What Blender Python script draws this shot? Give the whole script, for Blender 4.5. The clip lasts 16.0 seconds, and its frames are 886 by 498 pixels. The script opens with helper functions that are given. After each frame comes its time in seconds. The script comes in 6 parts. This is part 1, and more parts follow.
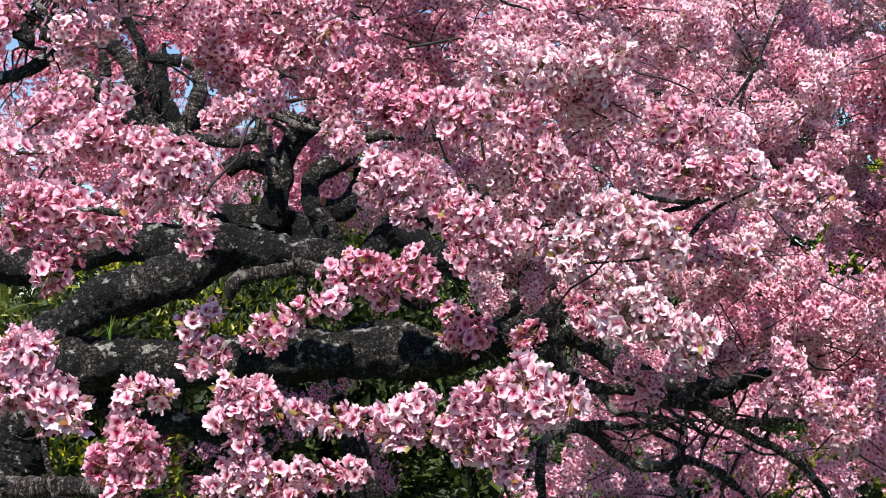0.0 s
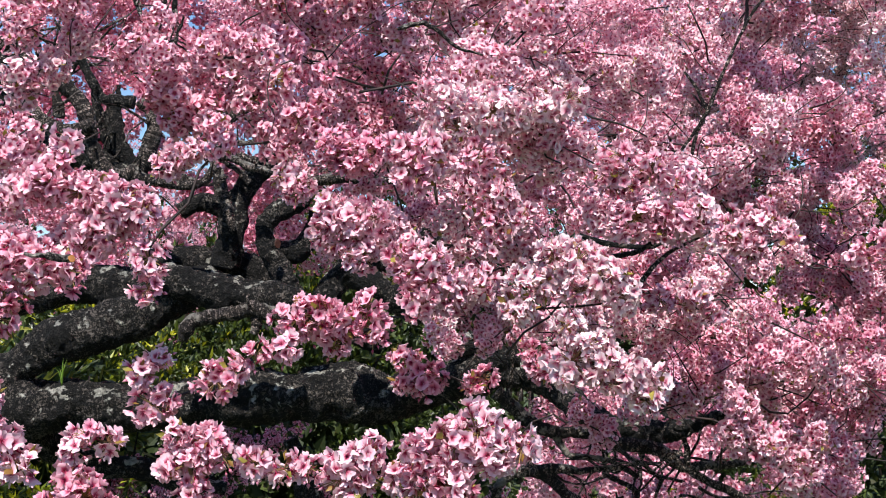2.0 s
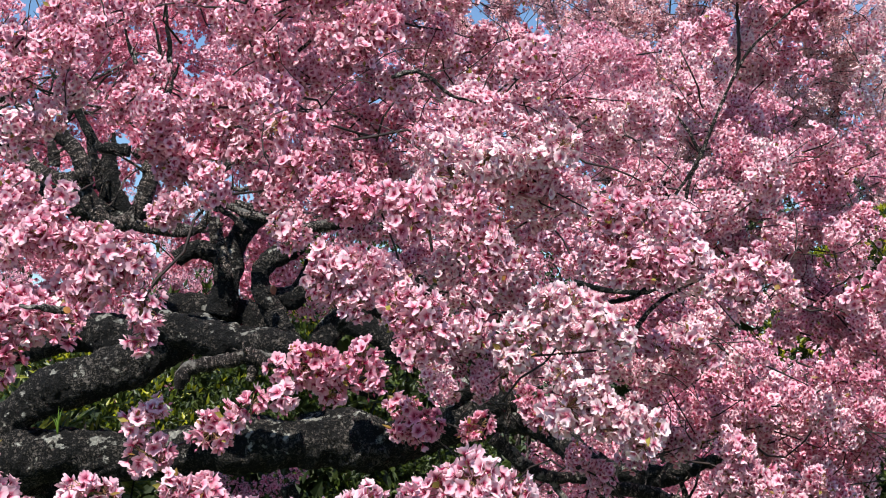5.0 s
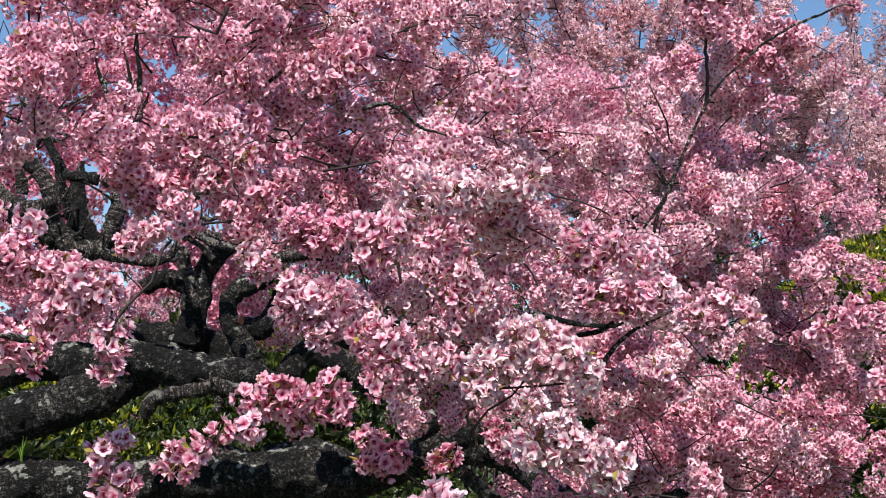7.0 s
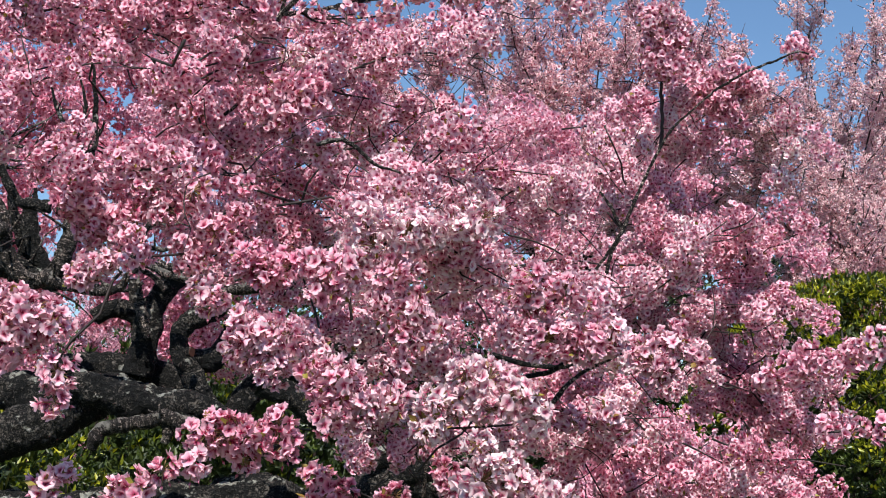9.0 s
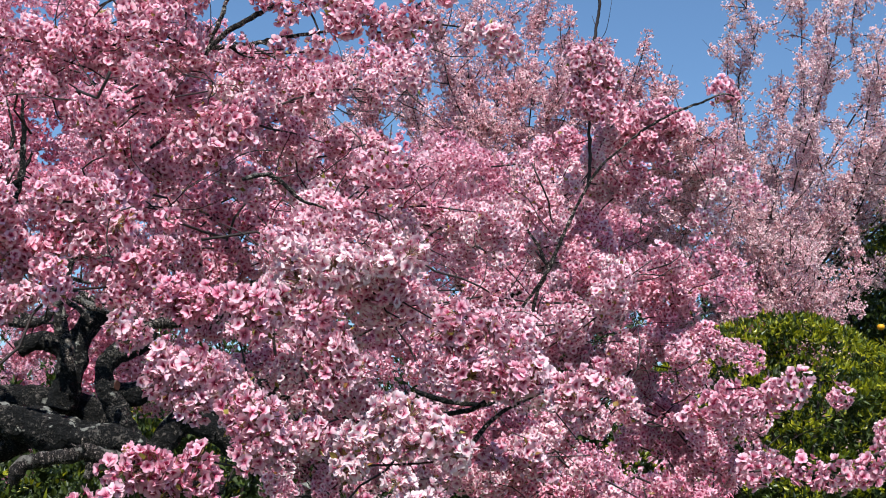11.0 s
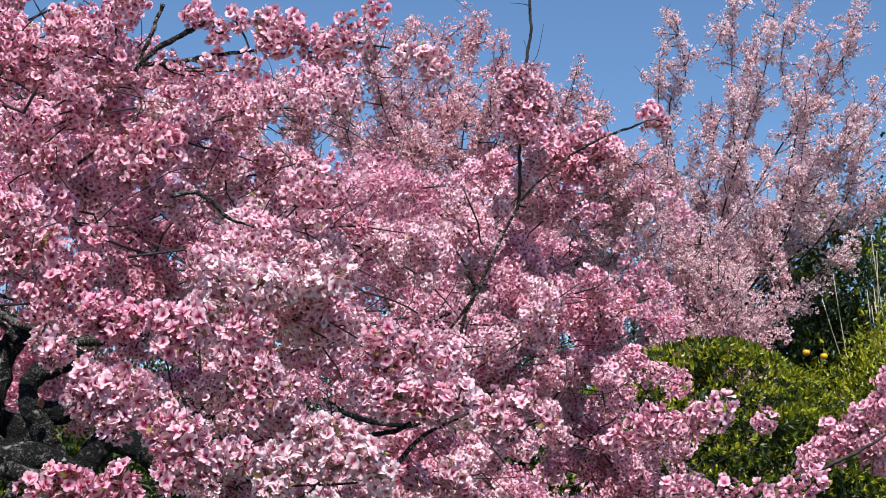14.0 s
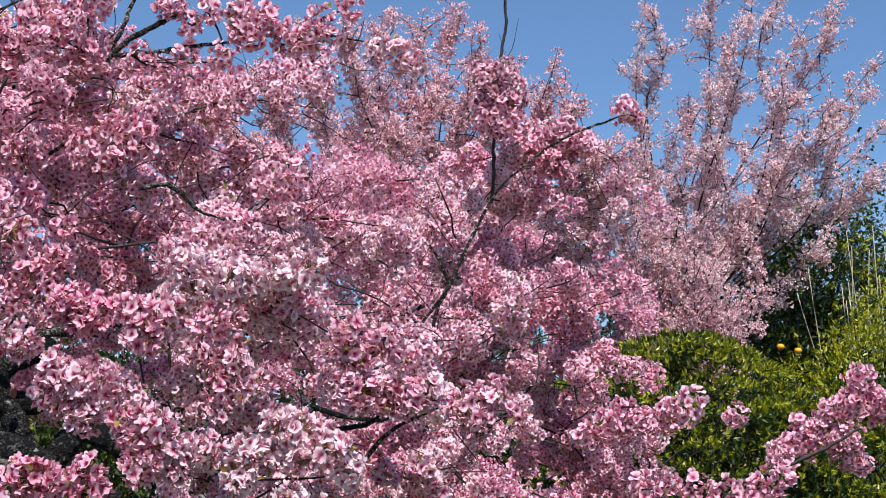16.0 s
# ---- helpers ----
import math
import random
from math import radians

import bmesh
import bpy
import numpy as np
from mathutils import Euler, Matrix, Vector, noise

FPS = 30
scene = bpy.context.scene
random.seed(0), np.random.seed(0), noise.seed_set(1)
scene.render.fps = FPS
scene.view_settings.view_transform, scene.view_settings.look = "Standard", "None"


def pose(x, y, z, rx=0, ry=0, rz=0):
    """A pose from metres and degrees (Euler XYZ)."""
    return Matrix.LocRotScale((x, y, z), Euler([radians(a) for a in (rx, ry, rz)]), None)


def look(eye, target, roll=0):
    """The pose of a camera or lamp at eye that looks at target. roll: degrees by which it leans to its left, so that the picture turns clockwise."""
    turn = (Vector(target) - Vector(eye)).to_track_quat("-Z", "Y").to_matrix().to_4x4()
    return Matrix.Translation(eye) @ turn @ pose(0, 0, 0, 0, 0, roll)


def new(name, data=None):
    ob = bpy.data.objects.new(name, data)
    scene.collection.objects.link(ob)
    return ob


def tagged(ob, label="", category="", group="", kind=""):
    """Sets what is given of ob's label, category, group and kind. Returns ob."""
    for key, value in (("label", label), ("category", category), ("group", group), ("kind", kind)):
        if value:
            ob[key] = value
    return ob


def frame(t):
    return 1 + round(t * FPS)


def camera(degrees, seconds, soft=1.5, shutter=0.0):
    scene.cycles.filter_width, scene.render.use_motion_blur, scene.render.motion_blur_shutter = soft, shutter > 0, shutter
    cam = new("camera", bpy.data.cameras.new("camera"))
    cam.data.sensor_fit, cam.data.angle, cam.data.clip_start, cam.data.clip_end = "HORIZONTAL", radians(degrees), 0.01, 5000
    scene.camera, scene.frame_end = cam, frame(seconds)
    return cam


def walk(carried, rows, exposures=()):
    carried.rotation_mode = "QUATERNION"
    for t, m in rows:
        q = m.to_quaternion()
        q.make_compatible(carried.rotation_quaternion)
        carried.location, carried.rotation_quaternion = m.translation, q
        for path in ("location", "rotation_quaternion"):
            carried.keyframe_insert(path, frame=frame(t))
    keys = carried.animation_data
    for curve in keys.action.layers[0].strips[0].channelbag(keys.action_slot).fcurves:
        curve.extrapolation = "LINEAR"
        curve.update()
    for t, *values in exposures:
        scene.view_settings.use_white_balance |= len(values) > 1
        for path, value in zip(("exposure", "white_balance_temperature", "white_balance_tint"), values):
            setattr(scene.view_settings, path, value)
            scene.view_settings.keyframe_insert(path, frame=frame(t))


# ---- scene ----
cam = camera(32.4, 16.0, soft=1.0)


def view(t, x, y, z, yaw, pitch, roll):
    a, b = radians(yaw), radians(pitch)
    way = Vector((-math.sin(a) * math.cos(b), math.cos(a) * math.cos(b), math.sin(b)))
    eye = Vector((x, y, z))
    return t, look(eye, eye + way, roll)


walk(cam, [
    view(0, -0.0000, 0.0000, 1.6000, 0.000, 2.268, 0.219),
    view(0.5, 0.0055, -0.0033, 1.5996, -0.515, 2.614, 0.349),
    view(1, 0.0061, 0.0027, 1.6040, -1.091, 2.981, 0.438),
    view(1.5, 0.0092, 0.0041, 1.6041, -1.415, 3.371, 0.321),
    view(2, 0.0102, 0.0047, 1.6097, -1.597, 3.782, 0.145),
    view(2.5, 0.0118, -0.0008, 1.6144, -1.625, 4.152, -0.080),
    view(3, 0.0092, 0.0028, 1.6160, -1.585, 4.485, -0.248),
    view(3.5, 0.0115, -0.0001, 1.6158, -1.542, 4.759, -0.453),
    view(4, 0.0114, 0.0001, 1.6159, -1.559, 4.978, -0.455),
    view(6.5, 0.0139, -0.0043, 1.6197, -2.556, 6.228, -0.073),
    view(7, 0.0118, -0.0053, 1.6186, -2.934, 6.573, 0.037),
    view(7.5, 0.0157, -0.0068, 1.6221, -3.257, 6.902, 0.304),
    view(8, 0.0180, -0.0087, 1.6230, -3.690, 7.289, 0.624),
    view(8.5, 0.0180, -0.0083, 1.6245, -4.073, 7.564, 0.893),
    view(9, 0.0195, -0.0045, 1.6276, -4.598, 7.866, 1.043),
    view(11.5, 0.0400, -0.0097, 1.6330, -7.730, 9.504, 1.522),
    view(12, 0.0326, -0.0053, 1.6425, -8.313, 9.687, 1.725),
    view(12.5, 0.0423, -0.0085, 1.6472, -8.666, 9.825, 1.790),
    view(13, 0.0471, -0.0156, 1.6356, -9.003, 10.028, 1.688),
    view(13.5, 0.0428, -0.0170, 1.6403, -9.322, 10.043, 1.641),
    view(14, 0.0470, -0.0140, 1.6296, -9.640, 10.108, 1.686),
    view(14.5, 0.0458, -0.0109, 1.6376, -9.977, 9.986, 1.830),
    view(15, 0.0545, -0.0169, 1.6314, -10.206, 9.934, 1.937),
    view(15.5, 0.0548, -0.0167, 1.6408, -10.384, 9.797, 2.055),
    view(16, 0.0631, -0.0184, 1.6372, -10.468, 9.798, 1.973),
], [(0, 0.52, 6650, 10), (4, 0.44, 6700, 8), (9, 0.31, 6640, 6), (11.5, 0.30, 6380, 5), (16, 0.28, 6320, 7)])

# ---- light ----
SUN_ELEVATION, SUN_AZIMUTH = 56, 188   # degrees; azimuth clockwise from +y: high behind the camera and a little to its left
world = bpy.data.worlds.new("sky")
scene.world = world
world.use_nodes = True
wn = world.node_tree.nodes
sky = wn.new("ShaderNodeTexSky")
sky.sky_type, sky.sun_disc = "NISHITA", False
sky.sun_elevation, sky.sun_rotation = radians(SUN_ELEVATION), radians(SUN_AZIMUTH)
sky.air_density, sky.dust_density, sky.ozone_density = 1.0, 0.0, 6.0
wn["Background"].inputs["Strength"].default_value = 0.102
tint = wn.new("ShaderNodeMix")
tint.data_type, tint.blend_type = "RGBA", "MULTIPLY"
tint.inputs["Factor"].default_value, tint.inputs["B"].default_value = 1.0, (0.95, 0.98, 1.03, 1)
world.node_tree.links.new(sky.outputs["Color"], tint.inputs["A"])
world.node_tree.links.new(tint.outputs["Result"], wn["Background"].inputs["Color"])
sun = new("sun", bpy.data.lights.new("sun", "SUN"))
sun.data.energy, sun.data.angle, sun.data.color = 5.0, radians(0.55), (1.0, 0.98, 0.95)
sa, se = radians(SUN_AZIMUTH), radians(SUN_ELEVATION)
sun_way = Vector((math.sin(sa) * math.cos(se), math.cos(sa) * math.cos(se), math.sin(se)))
sun.matrix_world = look(sun_way * 30, (0, 0, 0))


# ---- materials ----
def material(name, rough=0.7):
    m = bpy.data.materials.new(name)
    m.use_nodes = True
    return m, m.node_tree.nodes, m.node_tree.links, m.node_tree.nodes["Principled BSDF"]


def ramp(nodes, stops):
    r = nodes.new("ShaderNodeValToRGB")
    e = r.color_ramp.elements
    while len(e) < len(stops):
        e.new(0.5)
    for el, (p, c) in zip(e, stops):
        el.position, el.color = p, (*c, 1)
    return r


def petal_material(name, throat, body, edge, through_share=0.35, palest=(0.93, 0.82, 0.86)):
    """Petals: a dark throat, a pink body, pale rims; thin enough to let light through."""
    m, n, l, b = material(name)
    radial = n.new("ShaderNodeAttribute"); radial.attribute_name = "radial"
    tone = n.new("ShaderNodeAttribute"); tone.attribute_name = "tone"
    info = n.new("ShaderNodeObjectInfo")
    isl = n.new("ShaderNodeNewGeometry")
    r = ramp(n, [(0.17, throat), (0.36, [throat[i] * 0.5 + body[i] * 0.5 for i in range(3)]), (0.50, body), (0.92, edge)])
    l.new(radial.outputs["Fac"], r.inputs["Fac"])
    add = n.new("ShaderNodeMath"); add.operation = "ADD"
    l.new(tone.outputs["Fac"], add.inputs[0]); l.new(info.outputs["Random"], add.inputs[1])
    add2 = n.new("ShaderNodeMath"); add2.operation = "MULTIPLY_ADD"
    l.new(isl.outputs["Random Per Island"], add2.inputs[0]); add2.inputs[1].default_value = 0.5
    l.new(add.outputs[0], add2.inputs[2])
    spread = n.new("ShaderNodeMapRange")
    spread.inputs["From Min"].default_value, spread.inputs["From Max"].default_value = 0.3, 2.2
    spread.inputs["To Min"].default_value, spread.inputs["To Max"].default_value = 0.0, 0.75
    l.new(add2.outputs[0], spread.inputs["Value"])
    mix = n.new("ShaderNodeMix"); mix.data_type = "RGBA"
    l.new(spread.outputs["Result"], mix.inputs["Factor"])
    l.new(r.outputs["Color"], mix.inputs["A"])
    pale = ramp(n, [(0.15, throat), (0.34, body), (0.5, [min(1, 0.4 * c + 0.55) for c in edge]), (1.0, palest)])
    l.new(radial.outputs["Fac"], pale.inputs["Fac"])
    l.new(pale.outputs["Color"], mix.inputs["B"])
    l.new(mix.outputs["Result"], b.inputs["Base Color"])
    b.inputs["Roughness"].default_value = 0.55
    b.inputs["Specular IOR Level"].default_value = 0.25
    tr = n.new("ShaderNodeBsdfTranslucent")
    l.new(mix.outputs["Result"], tr.inputs["Color"])
    sh = n.new("ShaderNodeMixShader"); sh.inputs["Fac"].default_value = through_share
    l.new(b.outputs[0], sh.inputs[1]); l.new(tr.outputs[0], sh.inputs[2])
    l.new(sh.outputs[0], n["Material Output"].inputs["Surface"])
    return m


PETAL = petal_material("pink_petal", (0.33, 0.02, 0.0729), (0.79, 0.265, 0.3941), (0.9, 0.545, 0.6267), 0.24, (0.9, 0.68, 0.729))
# Deep pink; also puts the shade of far and inner blossom into colour.
PETAL_DEEP_SHADE = petal_material("deep_shade_pink_petal", (0.3, 0.012, 0.06027), (0.75, 0.175, 0.3068), (0.87, 0.41, 0.5274), 0.24, (0.88, 0.59, 0.6829))
# Paler pink; mostly puts full sun on the bunches into their colour.
PETAL_PALE_LIT = petal_material("pale_lit_pink_petal", (0.48, 0.09, 0.1847), (0.84, 0.42, 0.5064), (0.92, 0.68, 0.7039), 0.24, (0.92, 0.78, 0.7791))
PETAL_FAR = petal_material("dusty_pink_petal", (0.32, 0.03, 0.07511), (0.8, 0.43, 0.4783), (0.93, 0.69, 0.709), 0.24, (0.92, 0.77, 0.761))
PETAL_DUSTY = petal_material("rosy_petal", (0.3, 0.02, 0.05635), (0.76, 0.32, 0.385), (0.88, 0.57, 0.6006), 0.24, (0.9, 0.71, 0.718))


def plain(name, colour, second, scale=6.0, rough=0.7, island=False, through_share=0.0):
    """A matt or leafy colour that wanders between two tones at two scales."""
    m, n, l, b = material(name)
    co = n.new("ShaderNodeTexCoord")
    t1 = n.new("ShaderNodeTexNoise"); t1.inputs["Scale"].default_value = scale; t1.inputs["Detail"].default_value = 6
    l.new(co.outputs["Object"], t1.inputs["Vector"])
    r = ramp(n, [(0.3, colour), (0.7, second)])
    if island:
        g = n.new("ShaderNodeNewGeometry")
        a = n.new("ShaderNodeMath"); a.operation = "MULTIPLY_ADD"
        l.new(g.outputs["Random Per Island"], a.inputs[0]); a.inputs[1].default_value = 0.6
        s = n.new("ShaderNodeMath"); s.operation = "SUBTRACT"; s.inputs[1].default_value = 0.3
        l.new(t1.outputs["Fac"], s.inputs[0]); l.new(s.outputs[0], a.inputs[2])
        l.new(a.outputs[0], r.inputs["Fac"])
    else:
        l.new(t1.outputs["Fac"], r.inputs["Fac"])
    l.new(r.outputs["Color"], b.inputs["Base Color"])
    b.inputs["Roughness"].default_value = rough
    if through_share:
        tr = n.new("ShaderNodeBsdfTranslucent"); l.new(r.outputs["Color"], tr.inputs["Color"])
        sh = n.new("ShaderNodeMixShader"); sh.inputs["Fac"].default_value = through_share
        l.new(b.outputs[0], sh.inputs[1]); l.new(tr.outputs[0], sh.inputs[2])
        l.new(sh.outputs[0], n["Material Output"].inputs["Surface"])
    return m


def bark_material(name, dark, mid, lichen, amount, fissure=42.0, rings=60.0, ring_share=0.5):
    """Cherry bark: near-black fissured ground, grey-brown ridges, pale crusts of lichen."""
    m, n, l, b = material(name)
    co = n.new("ShaderNodeTexCoord")
    big = n.new("ShaderNodeTexNoise"); big.inputs["Scale"].default_value = 7.0; big.inputs["Detail"].default_value = 8
    fine = n.new("ShaderNodeTexNoise"); fine.inputs["Scale"].default_value = 46.0; fine.inputs["Detail"].default_value = 5
    crack = n.new("ShaderNodeTexVoronoi"); crack.inputs["Scale"].default_value = fissure; crack.feature = "DISTANCE_TO_EDGE"
    warp = n.new("ShaderNodeMix"); warp.data_type = "VECTOR"; warp.inputs["Factor"].default_value = 0.12
    l.new(co.outputs["Object"], warp.inputs["A"]); l.new(fine.outputs["Color"], warp.inputs["B"])
    for t in (big, fine):
        l.new(co.outputs["Object"], t.inputs["Vector"])
    l.new(warp.outputs["Result"], crack.inputs["Vector"])
    plate = n.new("ShaderNodeMath"); plate.operation = "MULTIPLY"
    shaped = n.new("ShaderNodeMapRange"); shaped.inputs["From Max"].default_value = 0.28
    l.new(crack.outputs["Distance"], shaped.inputs["Value"])
    l.new(shaped.outputs["Result"], plate.inputs[0]); l.new(fine.outputs["Fac"], plate.inputs[1])
    run = n.new("ShaderNodeAttribute"); run.attribute_name = "radial"
    wobble = n.new("ShaderNodeMath"); wobble.operation = "MULTIPLY_ADD"; wobble.inputs[1].default_value = 0.03
    l.new(big.outputs["Fac"], wobble.inputs[0]); l.new(run.outputs["Fac"], wobble.inputs[2])
    ring = n.new("ShaderNodeTexNoise"); ring.noise_dimensions = "1D"; ring.inputs["Scale"].default_value = rings; ring.inputs["Detail"].default_value = 3
    l.new(wobble.outputs[0], ring.inputs["W"])
    band = n.new("ShaderNodeMapRange")
    band.inputs["From Min"].default_value, band.inputs["From Max"].default_value = 0.36, 0.58
    band.inputs["To Min"].default_value = 1.0 - ring_share
    l.new(ring.outputs["Fac"], band.inputs["Value"])
    ringed = n.new("ShaderNodeMath"); ringed.operation = "MULTIPLY"
    l.new(plate.outputs[0], ringed.inputs[0]); l.new(band.outputs["Result"], ringed.inputs[1])
    plate = ringed
    r = ramp(n, [(0.09, dark), (0.19, [c * 0.45 for c in mid]), (0.38, [c * 2.3 for c in mid])])
    patch = n.new("ShaderNodeMapRange")
    patch.inputs["From Min"].default_value, patch.inputs["From Max"].default_value = 0.36, 0.66
    patch.inputs["To Min"].default_value, patch.inputs["To Max"].default_value = 0.35, 1.25
    l.new(big.outputs["Fac"], patch.inputs["Value"])
    worn = n.new("ShaderNodeMath"); worn.operation = "MULTIPLY"
    l.new(plate.outputs[0], worn.inputs[0]); l.new(patch.outputs["Result"], worn.inputs[1])
    l.new(worn.outputs[0], r.inputs["Fac"])
    spot = n.new("ShaderNodeTexNoise"); spot.inputs["Scale"].default_value = 13.0; spot.inputs["Detail"].default_value = 7
    spot.inputs["Roughness"].default_value = 0.6
    l.new(co.outputs["Object"], spot.inputs["Vector"])
    geo = n.new("ShaderNodeNewGeometry"); upper = n.new("ShaderNodeSeparateXYZ")
    l.new(geo.outputs["Normal"], upper.inputs[0])
    grown = n.new("ShaderNodeMath"); grown.operation = "MULTIPLY_ADD"; grown.inputs[1].default_value = 0.06   # lichen likes the upper side
    l.new(upper.outputs["Z"], grown.inputs[0]); l.new(spot.outputs["Fac"], grown.inputs[2])
    mask = ramp(n, [(0.62 - amount, (0, 0, 0)), (0.66 - amount, (1, 1, 1))])
    l.new(grown.outputs[0], mask.inputs["Fac"])
    mix = n.new("ShaderNodeMix"); mix.data_type = "RGBA"
    l.new(mask.outputs["Color"], mix.inputs["Factor"])
    l.new(r.outputs["Color"], mix.inputs["A"])
    lr = ramp(n, [(0.3, [c * 0.3 for c in lichen]), (0.7, lichen)])
    l.new(fine.outputs["Fac"], lr.inputs["Fac"])
    l.new(lr.outputs["Color"], mix.inputs["B"])
    l.new(mix.outputs["Result"], b.inputs["Base Color"])
    b.inputs["Roughness"].default_value = 0.85
    b.inputs["Specular IOR Level"].default_value = 0.3
    h = n.new("ShaderNodeMath"); h.operation = "ADD"
    l.new(plate.outputs[0], h.inputs[0]); l.new(fine.outputs["Fac"], h.inputs[1])
    bump = n.new("ShaderNodeBump"); bump.inputs["Strength"].default_value = 1.0; bump.inputs["Distance"].default_value = 0.03
    l.new(h.outputs[0], bump.inputs["Height"]); l.new(bump.outputs["Normal"], b.inputs["Normal"])
    return m


BARK = bark_material("dark_bark", (0.003, 0.0026, 0.0024), (0.056, 0.047, 0.041), (0.66, 0.63, 0.55), 0.0, 30.0, 45.0, 0.45)
BARK_GREY = bark_material("grey_brown_bark", (0.014, 0.010, 0.009), (0.21, 0.165, 0.145), (0.46, 0.41, 0.36), 0.04, 50.0, 75.0, 0.65)
TWIG = plain("twig_bark", (0.012, 0.007, 0.007), (0.045, 0.027, 0.024), 30, 0.7)
CUT_OLD = plain("weathered_cut_wood", (0.035, 0.010, 0.005), (0.095, 0.026, 0.010), 60, 0.7)
CUT_WOOD = plain("cut_wood", (0.30, 0.10, 0.025), (0.50, 0.21, 0.055), 90, 0.7)
STALK = plain("flower_stalk", (0.22, 0.10, 0.05), (0.30, 0.22, 0.07), 40, 0.6)
YOUNG_LEAF = plain("young_leaf", (0.25, 0.10, 0.03), (0.35, 0.30, 0.06), 20, 0.5, True, 0.3)
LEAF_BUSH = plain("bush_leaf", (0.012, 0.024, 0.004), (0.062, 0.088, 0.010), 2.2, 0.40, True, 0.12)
LEAF_YELLOW = plain("yellow_green_leaf", (0.14, 0.17, 0.010), (0.46, 0.43, 0.02), 2.5, 0.38, True, 0.3)
LEAF_DARK = plain("dark_leaf", (0.016, 0.028, 0.004), (0.055, 0.076, 0.010), 1.5, 0.6, True, 0.15)
LEAF_LONG = plain("long_leaf", (0.045, 0.075, 0.012), (0.24, 0.24, 0.04), 3, 0.35, True, 0.25)
GRASS = plain("grass_blades", (0.07, 0.16, 0.015), (0.19, 0.30, 0.03), 1.2, 0.6, True, 0.2)
GROUND = plain("garden_ground", (0.050, 0.040, 0.024), (0.05, 0.085, 0.018), 2.3, 0.95)
CANE = plain("dry_cane", (0.36, 0.30, 0.22), (0.58, 0.51, 0.40), 5, 0.7)
PEEL = plain("orange_peel", (0.80, 0.32, 0.01), (0.85, 0.42, 0.02), 20, 0.4)
rng = np.random.default_rng(7)


# ---- mesh helpers ----
def mesh_of(name, verts, tris, mats, slots=None, radial=None, tone=None, smooth=True):
    """A mesh of triangles from arrays."""
    verts, tris = np.asarray(verts, np.float32), np.asarray(tris, np.int32)
    me = bpy.data.meshes.new(name)
    me.vertices.add(len(verts)); me.vertices.foreach_set("co", verts.ravel())
    me.loops.add(tris.size); me.loops.foreach_set("vertex_index", tris.ravel())
    me.polygons.add(len(tris)); me.polygons.foreach_set("loop_start", np.arange(0, tris.size, 3, dtype=np.int32))
    if slots is not None:
        me.polygons.foreach_set("material_index", np.asarray(slots, np.int32))
    me.polygons.foreach_set("use_smooth", np.full(len(tris), smooth))
    for key, values in (("radial", radial), ("tone", tone)):
        if values is not None:
            me.attributes.new(key, "FLOAT", "POINT").data.foreach_set("value", np.asarray(values, np.float32))
    for m in mats:
        me.materials.append(m)
    me.update(calc_edges=True)
    me.validate()
    return me


def child(name, me, parent, label="", kind="", m=None):
    ob = new(name, me)
    ob.parent = parent
    if m is not None:
        ob.matrix_basis = m
    return tagged(ob, label, "", "", kind)


def empty_thing(name, place, label, category, group=""):
    ob = new(name)
    ob.location = place
    ob.empty_display_size = 0.2
    return tagged(ob, label, category, group)


def smooth_line(points, per=5):
    """Catmull-Rom through rows of numbers."""
    p = np.array(points, float)
    p = np.vstack([2 * p[0] - p[1], p, 2 * p[-1] - p[-2]])
    p[:, 3:] = np.abs(p[:, 3:])
    out = []
    for i in range(1, len(p) - 2):
        for s in np.arange(per) / per:
            a, b, c, d = p[i - 1:i + 3]
            out.append(0.5 * (2 * b + (c - a) * s + (2 * a - 5 * b + 4 * c - d) * s * s + (3 * b - a - 3 * c + d) * s ** 3))
    out.append(p[-2])
    return np.array(out)


